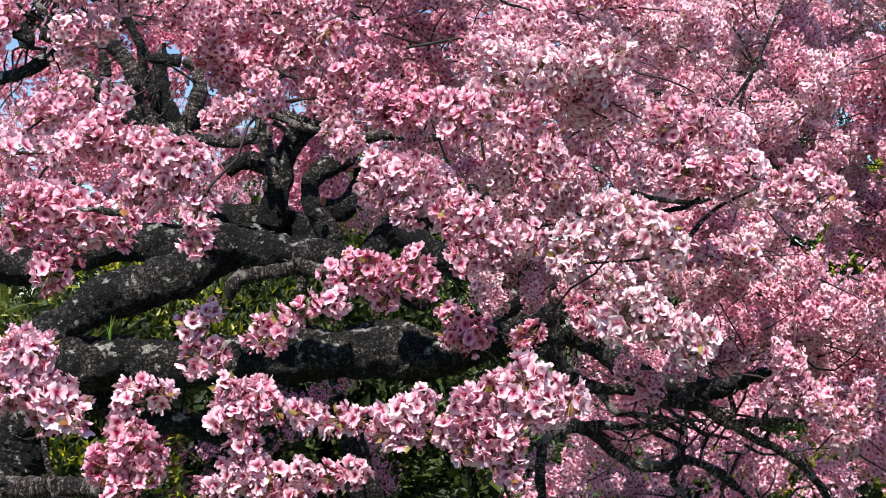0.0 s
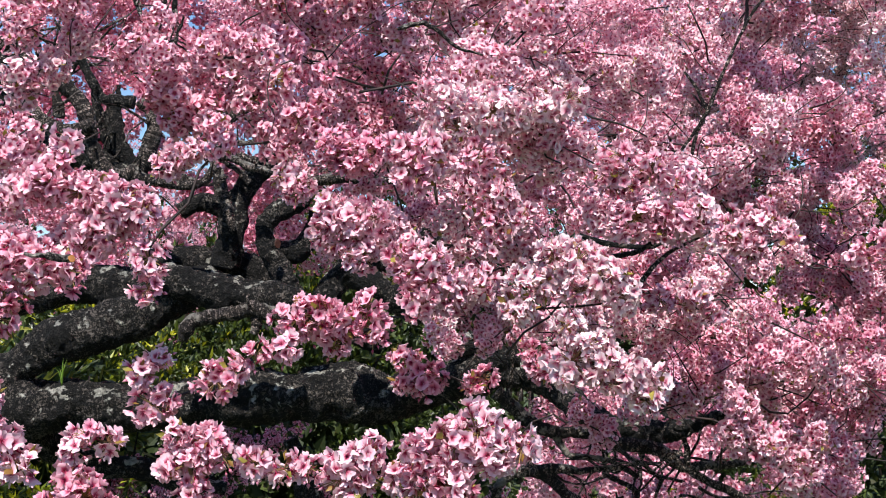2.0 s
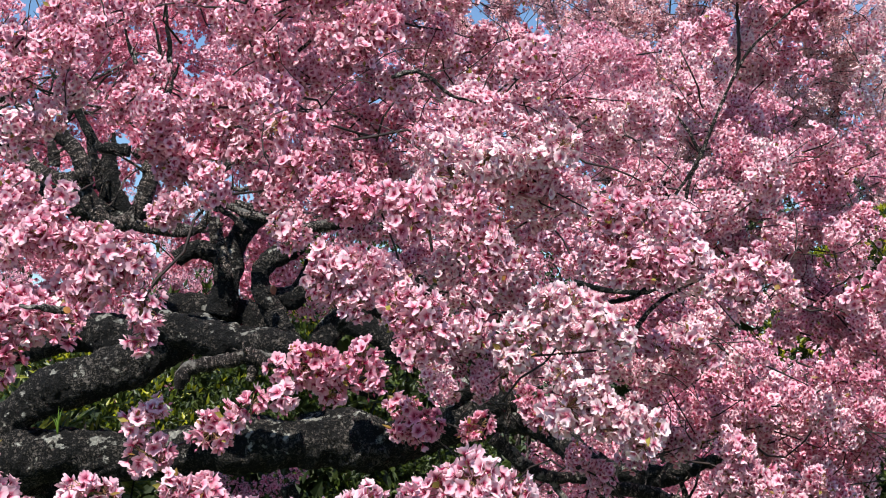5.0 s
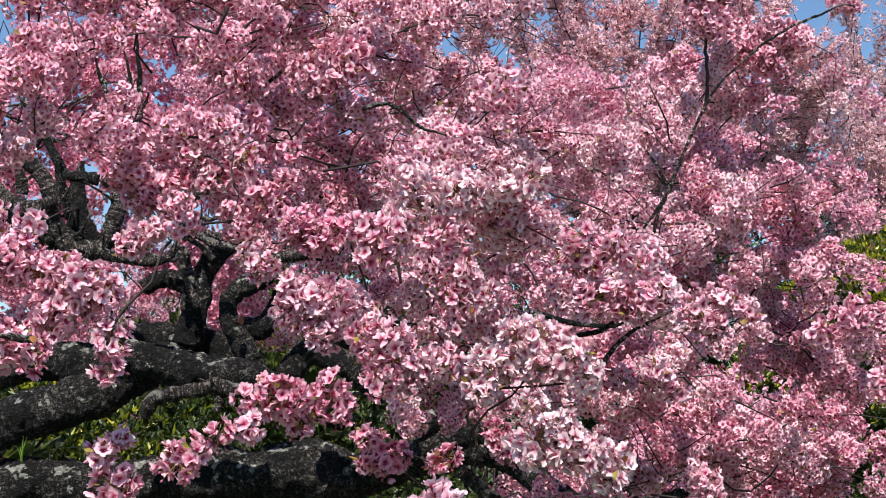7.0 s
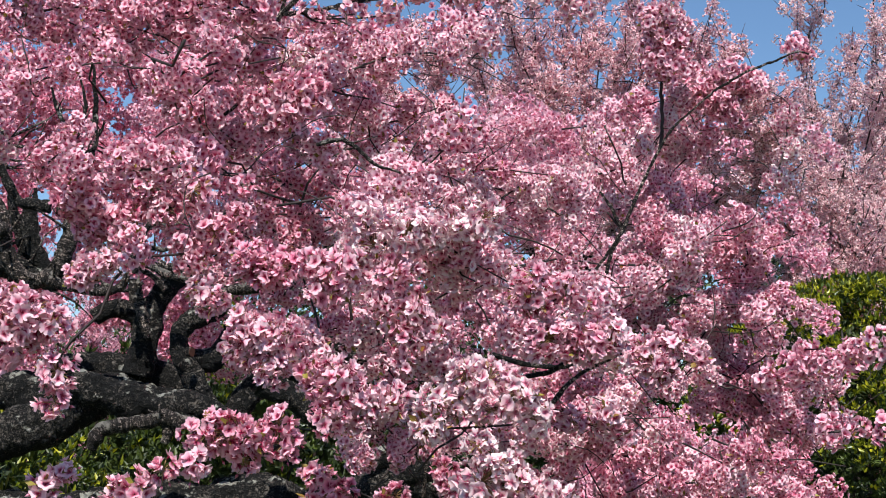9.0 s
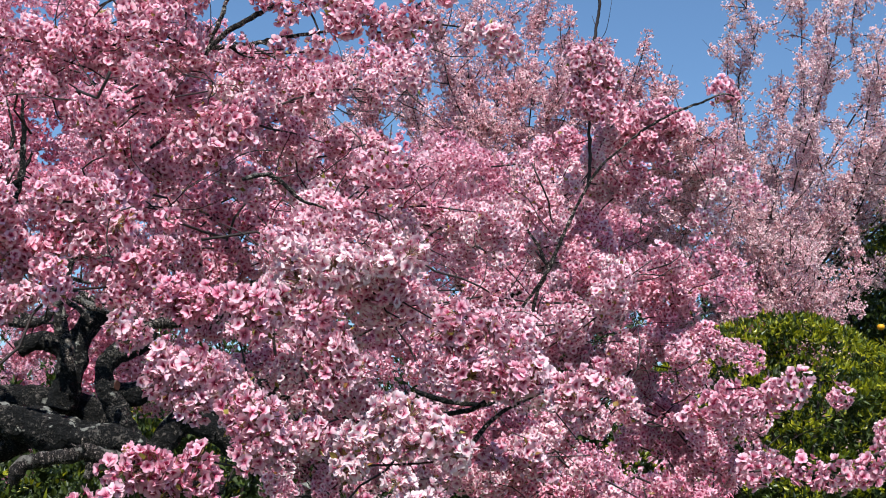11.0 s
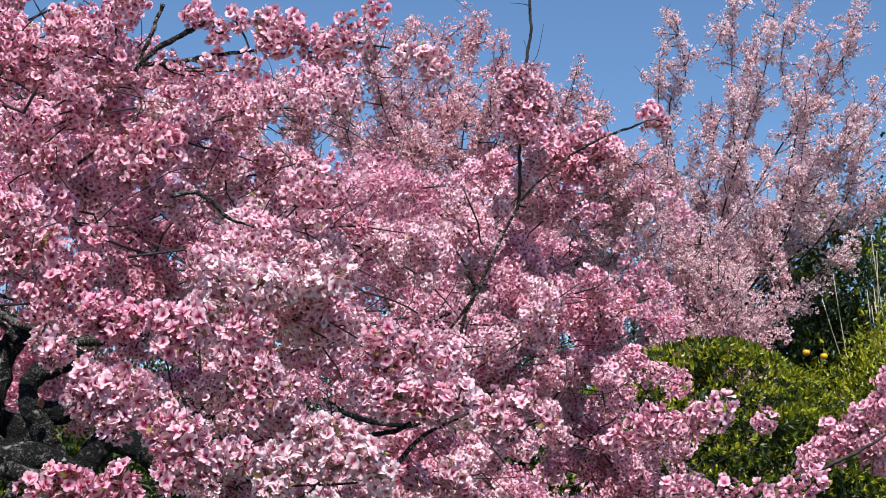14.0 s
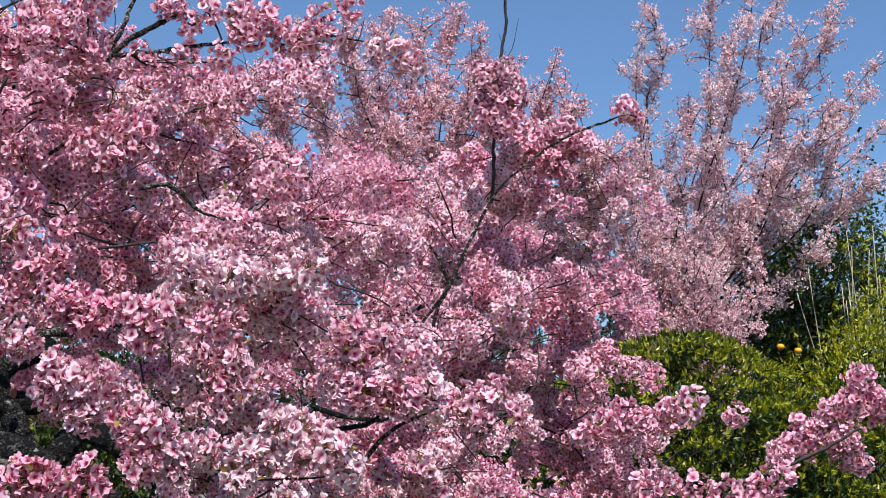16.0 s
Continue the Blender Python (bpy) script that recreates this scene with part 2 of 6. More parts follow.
def tube_arrays(line, sides=8, rough=0.0, seed=0.0, ridges=0.0):
    """A closed tube along rows x, y, z, radius, with lumps of the given share of the radius."""
    line = np.asarray(line, float)
    n = len(line)
    along = np.gradient(line[:, :3], axis=0)
    along /= np.linalg.norm(along, axis=1, keepdims=True) + 1e-9
    side = np.cross(along, (0.31, 0.2, 0.93)); side /= np.linalg.norm(side, axis=1, keepdims=True) + 1e-9
    up = np.cross(side, along)
    verts = np.zeros((n * sides + 2, 3))
    for k in range(sides):
        a = 2 * math.pi * k / sides
        verts[k:n * sides:sides] = line[:, :3] + line[:, 3:4] * (math.cos(a) * side + math.sin(a) * up)
    if rough:
        usual = float(np.median(line[:, 3]))
        for i in range(n * sides):
            q = Vector(verts[i]) + Vector((seed, seed, 0))
            r = line[i // sides, 3]
            off = (noise.noise(q * (0.45 / usual)) * 0.75 + noise.noise(q * (1.3 / usual)) * 0.4) * rough * r
            if ridges:
                near = noise.voronoi(q * 26 + Vector((0.35, 0.2, 0.4)) * noise.noise(q * 18))[0]
                off += min(0.35, near[1] - near[0]) * ridges + noise.noise(q * 45) * ridges * 0.3
            c = line[i // sides, :3]
            d = verts[i] - c
            verts[i] += d / (np.linalg.norm(d) + 1e-9) * off
    verts[-2], verts[-1] = line[0, :3], line[-1, :3]
    i = np.arange(n - 1)[:, None] * sides
    k = np.arange(sides)[None]
    a, b = (i + k).ravel(), (i + (k + 1) % sides).ravel()
    tris = np.vstack([np.c_[a, b, b + sides], np.c_[a, b + sides, a + sides]])
    k = np.arange(sides)
    last = (n - 1) * sides
    caps = np.vstack([np.c_[(k + 1) % sides, k, np.full(sides, n * sides)],
                      np.c_[last + k, last + (k + 1) % sides, np.full(sides, n * sides + 1)]])
    return verts, np.vstack([tris, caps])


def join(pieces):
    """Joins (verts, tris) pairs."""
    v, t, at = [], [], 0
    for a, b in pieces:
        v.append(a); t.append(np.asarray(b) + at); at += len(a)
    return np.vstack(v), np.vstack(t)


def limb(parent, name, points, mat=BARK, sides=12, per=6, rough=0.35, label="", ridged=False):
    """A limb, branch or stem: crooked, ringed and knotted where it is rough, with short spurs on the finer ones."""
    line = smooth_line(points, per)
    usual = float(np.median(line[:, 3]))
    base = np.array(parent.location)
    if rough < 0.12:
        v, t = tube_arrays(line, sides, rough, line[0, 0])
        return child(name, mesh_of(name, v - base, t, [mat], radial=np.zeros(len(v))), parent, label)
    fat = ridged or (usual > 0.024 and rough > 0.2)
    run = np.linalg.norm(np.diff(line[:, :3], axis=0), axis=1).sum()
    step = 0.012 if ridged else max(0.007, usual * 0.33)
    line = smooth_line(points, max(per, min(60, int(run / step / (len(points) - 1)))))
    s = np.concatenate([[0], np.cumsum(np.linalg.norm(np.diff(line[:, :3], axis=0), axis=1))])
    shift = line[0, 0] * 7
    crook = 0.30 if ridged else 0.62
    bent = np.array([[noise.noise(Vector((x * 0.16 / usual, shift, k * 9.1))) + 0.5 * noise.noise(Vector((x * 0.42 / usual, shift, k * 5.3))) for k in range(3)] for x in s])
    knots = np.array([max(0.0, noise.noise(Vector((x * 0.30 / usual, shift + 3, 0.5))) - 0.25) for x in s])
    rings = np.array([noise.noise(Vector((x * 1.25 / usual, shift + 8, 0.5))) for x in s])
    line[:, :3] += bent * usual * crook
    line[:, 3] *= 1 + 0.16 * bent[:, 0] + 0.7 * knots + (0.06 if ridged else 0.13) * rings
    around = (44 if ridged else 20) if fat else max(10, sides)
    v, t = tube_arrays(line, around, rough, line[0, 0], min(0.036, 0.3 * usual) if fat else 0.0)
    along = np.concatenate([np.repeat(s, around), [0, s[-1]]])
    pieces, marks = [(v, t)], [along]
    if not ridged and rough > 0.18 and run > 0.25:
        for k in range(int(run / 0.09)):
            i = int(rng.integers(2, len(line) - 2))
            q, r = line[i, :3], line[i, 3]
            way = rng.normal(0, 1, 3) + np.array([0, -0.2, 0.5]); way /= np.linalg.norm(way)
            reach = r + rng.uniform(0.02, 0.11)
            turned_way = way + rng.normal(0, 0.5, 3)
            w = min(r * 0.42, 0.009) * rng.uniform(0.5, 1.0)
            sv, st = tube_arrays(smooth_line([(*q, w * 1.3), (*(q + way * reach * 0.5), w), (*(q + (way + turned_way) * reach * 0.5), w * 0.55)], 4), 6, 0.25)
            pieces.append((sv, st)); marks.append(np.linspace(0, reach, len(sv)))
    v, t = join(pieces)
    return child(name, mesh_of(name, v - base, t, [mat], radial=np.concatenate(marks)), parent, label)


# ---- blossom ----
def flower(detail, cup, size=0.0155):
    """One five-petalled flower that faces +z: verts, tris, radial. detail 2, 1, 0."""
    if detail == 2:
        pu = np.array([0.06, 0.42, 0.42, 0.42, 0.80, 0.80, 0.80, 1.0, 1.0, 0.87])
        pv = np.array([0.0, -0.33, 0.0, 0.33, -0.50, 0.0, 0.50, -0.27, 0.27, 0.0])
        pt = np.array([(0, 1, 2), (0, 2, 3), (1, 4, 5), (1, 5, 2), (2, 5, 6), (2, 6, 3), (4, 7, 9), (4, 9, 5), (5, 9, 6), (9, 8, 6)])
    elif detail == 1:
        pu = np.array([0.04, 0.62, 0.62, 0.97, 0.97])
        pv = np.array([0.0, -0.44, 0.44, -0.27, 0.27])
        pt = np.array([(0, 1, 2), (1, 3, 2), (3, 4, 2)])
    else:
        pu = np.array([0.0, 0.95, 0.95])
        pv = np.array([0.0, -0.48, 0.48])
        pt = np.array([(0, 1, 2)])
    V, T, R = [], [], []
    pv = pv * 1.06
    for k in range(5):
        a = 2 * math.pi * k / 5 + rng.normal(0, 0.08)
        lift = cup + rng.normal(0, 0.36)
        curl = rng.normal(0.10, 0.10)
        rad = pu * math.cos(lift)
        h = pu * math.sin(lift) + (np.abs(pv) * 0.30 - 0.05 + (k % 2) * 0.05) * (pu > 0.2) - curl * pu ** 2 + rng.normal(0, 0.055, len(pu)) * (pu > 0.3)
        x = rad * math.cos(a) - pv * math.sin(a)
        y = rad * math.sin(a) + pv * math.cos(a)
        T.append(pt + len(pu) * k); V.append(np.c_[x, y, h]); R.append(pu)
    V, T, R = np.vstack(V), np.vstack(T), np.concatenate(R)
    if detail:
        # stamens: short tapered spikes round a dark eye
        n = 5 if detail == 2 else 3
        for k in range(n):
            a = 2 * math.pi * k / n + rng.normal(0, 0.2)
            tip = np.array([0.22 * math.cos(a), 0.22 * math.sin(a), 0.40 + cup * 0.2])
            o = np.array([-math.sin(a), math.cos(a), 0]) * 0.035
            b = np.array([0.05 * math.cos(a), 0.05 * math.sin(a), 0.02])
            T = np.vstack([T, np.array([[0, 1, 2]]) + len(V)])
            V = np.vstack([V, b - o, b + o, tip]); R = np.concatenate([R, [0.0, 0.0, 0.14]])
    if detail < 2:
        return V * size, T, R
    # the calyx behind
    c = 3
    k = np.arange(c) * 2 * math.pi / c
    ring = np.c_[0.13 * np.cos(k), 0.13 * np.sin(k), np.full(c, 0.05)]
    tail = np.array([[0, 0, -0.45]])
    T = np.vstack([T, np.array([(0, 3, 1), (1, 3, 2), (2, 3, 0)]) + len(V)])
    V = np.vstack([V, ring, tail]); R = np.concatenate([R, np.zeros(4)])
    return V * size, T, R


FLOWERS = {d: [flower(d, c) for c in (0.3, 0.5, 0.65, 0.85, 1.05, 0.45, 0.75, 0.35)] for d in (0, 1, 2)}


def facing(way, spin):
    """A 3 x 3 turn that brings +z to way."""
    w = np.array(way) / np.linalg.norm(way)
    s = np.cross(w, (0.3, 0.9, 0.28)); s /= np.linalg.norm(s)
    u = np.cross(w, s)
    c, q = math.cos(spin), math.sin(spin)
    return np.stack([c * s + q * u, -q * s + c * u, w], 1)


def stalk(a, b, r=0.0009):
    """A thin three-sided flower stalk."""
    a, b = np.array(a), np.array(b)
    m = facing(b - a, 0)
    ring = np.array([[math.cos(t), math.sin(t), 0] for t in (0, 2.1, 4.2)]) @ m.T * r
    v = np.vstack([a + ring, b + ring])
    return v, np.array([(0, 1, 4), (0, 4, 3), (1, 2, 5), (1, 5, 4), (2, 0, 3), (2, 3, 5)])


def bract(at, way, size):
    m = facing(way, rng.uniform(0, 6))
    v = np.array([(0, 0, 0), (0.28, 0.06, 0.5), (-0.28, 0.06, 0.5), (0, 0.0, 1.0), (0, -0.1, 0.5)]) * size
    return v @ m.T + at, np.array([(0, 1, 4), (0, 4, 2), (1, 3, 4), (4, 3, 2)])


def cluster(radius, count, detail, leaves=2, split=False, grown=1.0):
    """A bunch of flowers on stalks round its spur at the origin. Returns arrays; split gives the flowers' own poses too."""
    V, T, R, N, S, at = [], [], [], [], [], 0
    poses = []
    for i in range(count):
        z = 1 - 2 * (i + 0.5) / count
        a = i * 2.39996 + rng.normal(0, 0.25)
        d = np.array([math.sqrt(max(0, 1 - z * z)) * math.cos(a), math.sqrt(max(0, 1 - z * z)) * math.sin(a), z]) + rng.normal(0, 0.16, 3)
        d /= np.linalg.norm(d)
        p = d * radius * rng.uniform(0.6, 1.12) * np.array([1, 1, 0.92])
        way = d + rng.normal(0, 0.5, 3) + np.array([0, 0, -0.15])
        k = rng.integers(len(FLOWERS[detail]))
        v, t, r = FLOWERS[detail][k]
        m = facing(way, rng.uniform(0, 6.28))
        s = rng.uniform(0.88, 1.12) * grown
        if split:
            poses.append((k, p, m, s))
        else:
            V.append(v @ m.T * s + p); T.append(t + at); R.append(r); N.append(np.full(len(v), rng.uniform(0, 1))); S.append(np.zeros(len(t)))
            at += len(v)
        if detail == 2:
            v, t = stalk(p * 0.12, p - m[:, 2] * 0.006)
            V.append(v); T.append(t + at); R.append(np.zeros(len(v))); N.append(np.zeros(len(v))); S.append(np.full(len(t), 1)); at += len(v)
    for i in range(3 if detail == 2 else 0):
        # unopened buds hang below on their stalks
        d = rng.normal(0, 0.7, 3) + np.array([0, 0, -1.0]); d /= np.linalg.norm(d)
        p = d * radius * rng.uniform(1.05, 1.4)
        m = facing(d, 0)
        v = np.array([(0, 0, -0.5), (0.42, 0, 0.1), (0, 0.42, 0.1), (-0.42, 0, 0.1), (0, -0.42, 0.1), (0, 0, 1.0)]) * rng.uniform(0.006, 0.009)
        t = np.array([(0, 2, 1), (0, 3, 2), (0, 4, 3), (0, 1, 4), (5, 1, 2), (5, 2, 3), (5, 3, 4), (5, 4, 1)])
        V.append(v @ m.T + p); T.append(t + at); R.append(np.array([0.1, 0.4, 0.4, 0.4, 0.4, 0.55])); N.append(np.zeros(6)); S.append(np.zeros(8)); at += 6
        v, t = stalk(p * 0.1, p)
        V.append(v); T.append(t + at); R.append(np.zeros(len(v))); N.append(np.zeros(len(v))); S.append(np.full(len(t), 1)); at += len(v)
    for i in range(leaves):
        d = rng.normal(0, 1, 3); d /= np.linalg.norm(d)
        v, t = bract(d * radius * 0.6, d, rng.uniform(0.014, 0.028))
        V.append(v); T.append(t + at); R.append(np.ones(len(v))); N.append(np.zeros(len(v))); S.append(np.full(len(t), 2)); at += len(v)
    out = tuple(np.concatenate(q) if len(q) else np.zeros((0,)) for q in (V, T, R, N, S))
    return (out, poses) if split else out


SIZES = ((0.024, 12), (0.033, 22), (0.042, 34))
NEAR = [[cluster(r, n, 2, rng.integers(0, 6)) for _ in range(5)] for r, n in SIZES]
MID = [cluster(r, n, 1, rng.integers(0, 4), False, 0.84) for r, n in ((0.029, 14), (0.037, 21), (0.043, 26), (0.033, 17), (0.040, 23))]
LEAN = [cluster(r, n, 1, rng.integers(0, 4)) for r, n in SIZES for _ in range(3)]
FAR = [cluster(r, n, 0, 0) for r, n in ((0.030, 6), (0.045, 10), (0.038, 8), (0.055, 13))]


def turned(n, tilt=0.6):
    """n random turns, as an (n, 3, 3) array."""
    out = np.zeros((n, 3, 3))
    for i in range(n):
        out[i] = np.array(Euler((rng.normal(0, tilt), rng.normal(0, tilt), rng.uniform(0, 6.28))).to_matrix())
    return out


def blossom_mass(parent, name, places, templates, mat, sizes=(0.8, 1.25), label=""):
    """All clusters at these places, joined into one part."""
    places = np.asarray(places) - np.array(parent.location)
    which = rng.integers(0, len(templates), len(places))
    V, T, R, N, S, at = [], [], [], [], [], 0
    for k, (v, t, r, tone, s) in enumerate(templates):
        p = places[which == k]
        if not len(p):
            continue
        m = turned(len(p))
        sc = rng.uniform(*sizes, len(p))
        allv = np.einsum("nij,vj->nvi", m, v) * sc[:, None, None] + p[:, None]
        V.append(allv.reshape(-1, 3))
        T.append((t[None] + (np.arange(len(p)) * len(v))[:, None, None] + at).reshape(-1, 3))
        R.append(np.tile(r, len(p))); N.append((tone[None] * 0.6 + rng.uniform(0, 0.8, len(p))[:, None]).ravel()); S.append(np.tile(s, len(p)))
        at += len(p) * len(v)
    V, T, R, N, S = (np.concatenate(q) for q in (V, T, R, N, S))
    return child(name, mesh_of(name, V, T, [mat, STALK, YOUNG_LEAF], S, R, N), parent, label, "stuff")


NEAR_MESHES = {}


def near_mesh(mat, size, kind):
    key = (mat.name, size, kind)
    if key not in NEAR_MESHES:
        v, t, r, n, s = NEAR[size][kind]
        NEAR_MESHES[key] = mesh_of("blossom", v, t, [mat, STALK, YOUNG_LEAF], s, r, n)
    return NEAR_MESHES[key]


PART_ROOM = [300]
LEFT_OVER = []
SPLIT_ROOM = [15]
FLOWER_MESHES = {}


def flower_mesh(mat, k):
    if (mat.name, k) not in FLOWER_MESHES:
        v, t, r = FLOWERS[2][k]
        FLOWER_MESHES[mat.name, k] = mesh_of("flower", v, t, [mat], None, r, np.full(len(v), 0.4))
    return FLOWER_MESHES[mat.name, k]


def split_blossom(parent, mat, m):
    """A bunch whose flowers are objects of their own on its stalks."""
    (v, t, r, n, s), poses = cluster(0.034, 20, 2, 2, True)
    ob = child("blossom", mesh_of("blossom", v, t, [mat, STALK, YOUNG_LEAF], s, r, n), parent, m=m)
    for k, p, turn, size in poses:
        q = Matrix(turn.tolist()).to_4x4()
        child("flower", flower_mesh(mat, int(k)), ob, m=Matrix.Translation(p) @ q @ Matrix.Scale(size, 4))
    return ob


def spray(parent, points, mat=PETAL, twig=0.0035, density=1.0, size=1, back=0.02):
    """A flowering twig: bunches crowd round each of its points (x, y, z, radius)."""
    pts = np.array(points, float)
    base = np.array(parent.location)
    if twig and len(pts) > 1:
        line = np.c_[pts[:, :3] + np.array([0, back, 0]), np.linspace(twig, twig * 0.5, len(pts))]
        v, t = tube_arrays(smooth_line(line, 5), 5, 0.15)
        child("twig", mesh_of("twig", v - base, t, [TWIG]), parent)
    for x, y, z, r in pts:
        n = max(1, round(density * 1.0 * (r / 0.033) ** 2))
        stray = n // 3 if r > 0.03 else 0
        for i in range(n + stray):
            d = rng.normal(0, 1, 3); d /= np.linalg.norm(d)
            q = max(0.0, r - 0.03) * rng.uniform(0.1, 1.0) ** 0.5 if i < n else r * rng.uniform(0.9, 1.35)
            p = np.array([x, y, z]) + d * q * np.array([1.0, 0.8, 0.95])
            k = int(np.clip(size + rng.integers(-1, 2), 0, 2)) if r > 0.035 and i < n else 0
            if PART_ROOM[0] > 0:
                PART_ROOM[0] -= 1
                m = Matrix.Translation(p - base) @ Euler((rng.normal(0, 0.5), rng.normal(0, 0.5), rng.uniform(0, 6.28))).to_matrix().to_4x4() @ Matrix.Scale(rng.uniform(0.88, 1.12), 4)
                if SPLIT_ROOM[0] > 0 and i == 0:
                    SPLIT_ROOM[0] -= 1
                    split_blossom(parent, mat, m)
                    continue
                child("blossom", near_mesh(mat, k, int(rng.integers(5))), parent, m=m)
            else:
                LEFT_OVER.append((parent, mat, p))


def sheet(count, a, b, c, d, thick, clump=0.6, step=0.042):
    """Flowering shoots in a slab spanned by the corners a, b, c, d, as deep as thick, gathered by a noise: places of bunches, lines of shoots."""
    a, b, c, d = (np.array(q, float) for q in (a, b, c, d))
    e1, e2 = (b - a) / np.linalg.norm(b - a), (d - a) / np.linalg.norm(d - a)
    across = np.cross(b - a, d - a); across /= np.linalg.norm(across)
    out, lines = [], []
    while len(out) < count:
        u, v, w = rng.uniform(0, 1), rng.uniform(0, 1), rng.uniform(-0.5, 0.5)
        p = (a * (1 - u) + b * u) * (1 - v) + (d * (1 - u) + c * u) * v + across * w * thick
        if 0.9 * noise.noise(Vector(p) * 3.4) + 0.5 * noise.noise(Vector(p) * 9.0) < 0.06 + rng.uniform(-1, 1) * (1 - clump) * 0.6:
            continue
        turn = rng.normal(0, 0.75) + (math.pi if rng.uniform(0, 1) < 0.3 else 0)
        way = e1 * math.cos(turn) + e2 * math.sin(turn) * 0.8 + across * rng.normal(0, 0.4)
        n = int(rng.integers(4, 10))
        q = p - way * step * n * 0.5
        rows = []
        for k in range(n):
            rows.append(q.copy())
            for _ in range(2 if rng.uniform(0, 1) < 0.45 else 1):
                out.append(q + rng.normal(0, 0.014, 3))
            way = way + rng.normal(0, 0.22, 3); way /= np.linalg.norm(way)
            q = q + way * step * rng.uniform(0.7, 1.3)
        lines.append(np.array(rows))
    return np.array(out), lines


def shoots_of(parent, name, lines, r, mat, tail_share=0.12, tail=0.3):
    """The woody shoots under the bunches; some run back towards the older wood."""
    pieces = []
    for rows in lines:
        if rng.uniform(0, 1) < tail_share:
            way = rows[0] - rows[-1]; way /= np.linalg.norm(way) + 1e-9
            q, back = rows[0], []
            for k in range(4):
                way = way + rng.normal(0, 0.42, 3) + np.array([-0.08, 0.12, -0.08]); way /= np.linalg.norm(way)
                q = q + way * tail / 4
                back.append(q)
            rows = np.vstack([back[::-1], rows])
            line = np.c_[rows, np.linspace(r * 1.05, r * 0.6, len(rows))]
        else:
            line = np.c_[rows, np.linspace(r, r * 0.5, len(rows))]
        pieces.append(tube_arrays(line, 4))
    v, t = join(pieces)
    return child(name, mesh_of(name, v - np.array(parent.location), t, [mat]), parent, "", "stuff")


def twigs_between(parent, name, places, count, reach, r=0.003, mat=TWIG, rise=0.2, crooked=0.4):
    """Fine crooked twigs that run through a crowd of places, joined into one part."""
    places = np.asarray(places)
    pieces = []
    for i in range(count):
        p = places[rng.integers(len(places))]
        d = rng.normal(0, 1, 3); d[2] = abs(d[2]) * 0.6 + rise; d /= np.linalg.norm(d)
        rows = []
        for k in range(5):
            rows.append([*p, r * (1 - 0.17 * k) * rng.uniform(0.8, 1.2)])
            d = d + rng.normal(0, crooked, 3); d /= np.linalg.norm(d)
            p = p + d * reach / 4
        pieces.append(tube_arrays(smooth_line(rows, 2), 4 if r > 0.004 else 3))
    v, t = join(pieces)
    return child(name, mesh_of(name, v - np.array(parent.location), t, [mat]), parent, "", "stuff")


# ---- ground and distance ----
def terrain(name, mat, x0, x1, y0, y1, n, height, label):
    xs, ys = np.linspace(x0, x1, n), np.linspace(y0, y1, n)
    v = np.array([(x, y, height(x, y)) for y in ys for x in xs])
    i = np.arange(n - 1)[:, None] * n + np.arange(n - 1)[None]
    i = i.ravel()
    t = np.vstack([np.c_[i, i + 1, i + n + 1], np.c_[i, i + n + 1, i + n]])
    return tagged(new(name, mesh_of(name, v, t, [mat])), label, "ground", "", "structure")


def ground_height(x, y):
    far = max(0.0, math.hypot(x, y) - 16)
    return 0.05 * noise.noise(Vector((x * 0.3, y * 0.3, 0))) - 0.03 + min(far, 40) * 0.05 * (y > 0) * min(1, max(0, (y + 5) / 10))


terrain("ground", GROUND, -400, 400, -400, 400, 81, ground_height, "garden ground of soil and short grass")


# ---- shrubs and leaves ----
def leaf_crowd(places, ways, length, width, simple=False, fold=0.15):
    """Pointed leaves, each folded along its midrib: verts, tris."""
    n = len(places)
    base = np.array([(0, 0, 0), (-0.5, 0.35, fold), (0.5, 0.35, fold), (-0.36, 0.72, fold), (0.36, 0.72, fold), (0, 1, -0.1), (0, 0.5, 0)])
    tri = np.array([(0, 6, 1), (0, 2, 6), (1, 6, 3), (2, 4, 6), (3, 6, 5), (4, 5, 6)])
    if simple:
        base, tri = base[[0, 1, 5, 2]], np.array([(0, 2, 1), (0, 3, 2)])
    w = np.asarray(ways, float); w /= np.linalg.norm(w, axis=1, keepdims=True) + 1e-9
    s = np.cross(w, rng.normal(0, 1, (n, 3)) * 0.6 + (0, 0, 1)); s /= np.linalg.norm(s, axis=1, keepdims=True) + 1e-9
    u = np.cross(s, w)
    L = length * rng.uniform(0.7, 1.25, n)
    W = width * rng.uniform(0.8, 1.2, n)
    v = (base[None, :, 0:1] * W[:, None, None] * s[:, None] + base[None, :, 1:2] * L[:, None, None] * w[:, None]
         + base[None, :, 2:3] * W[:, None, None] * u[:, None]) + np.asarray(places)[:, None]
    t = tri[None] + (np.arange(n) * len(base))[:, None, None]
    return v.reshape(-1, 3), t.reshape(-1, 3)


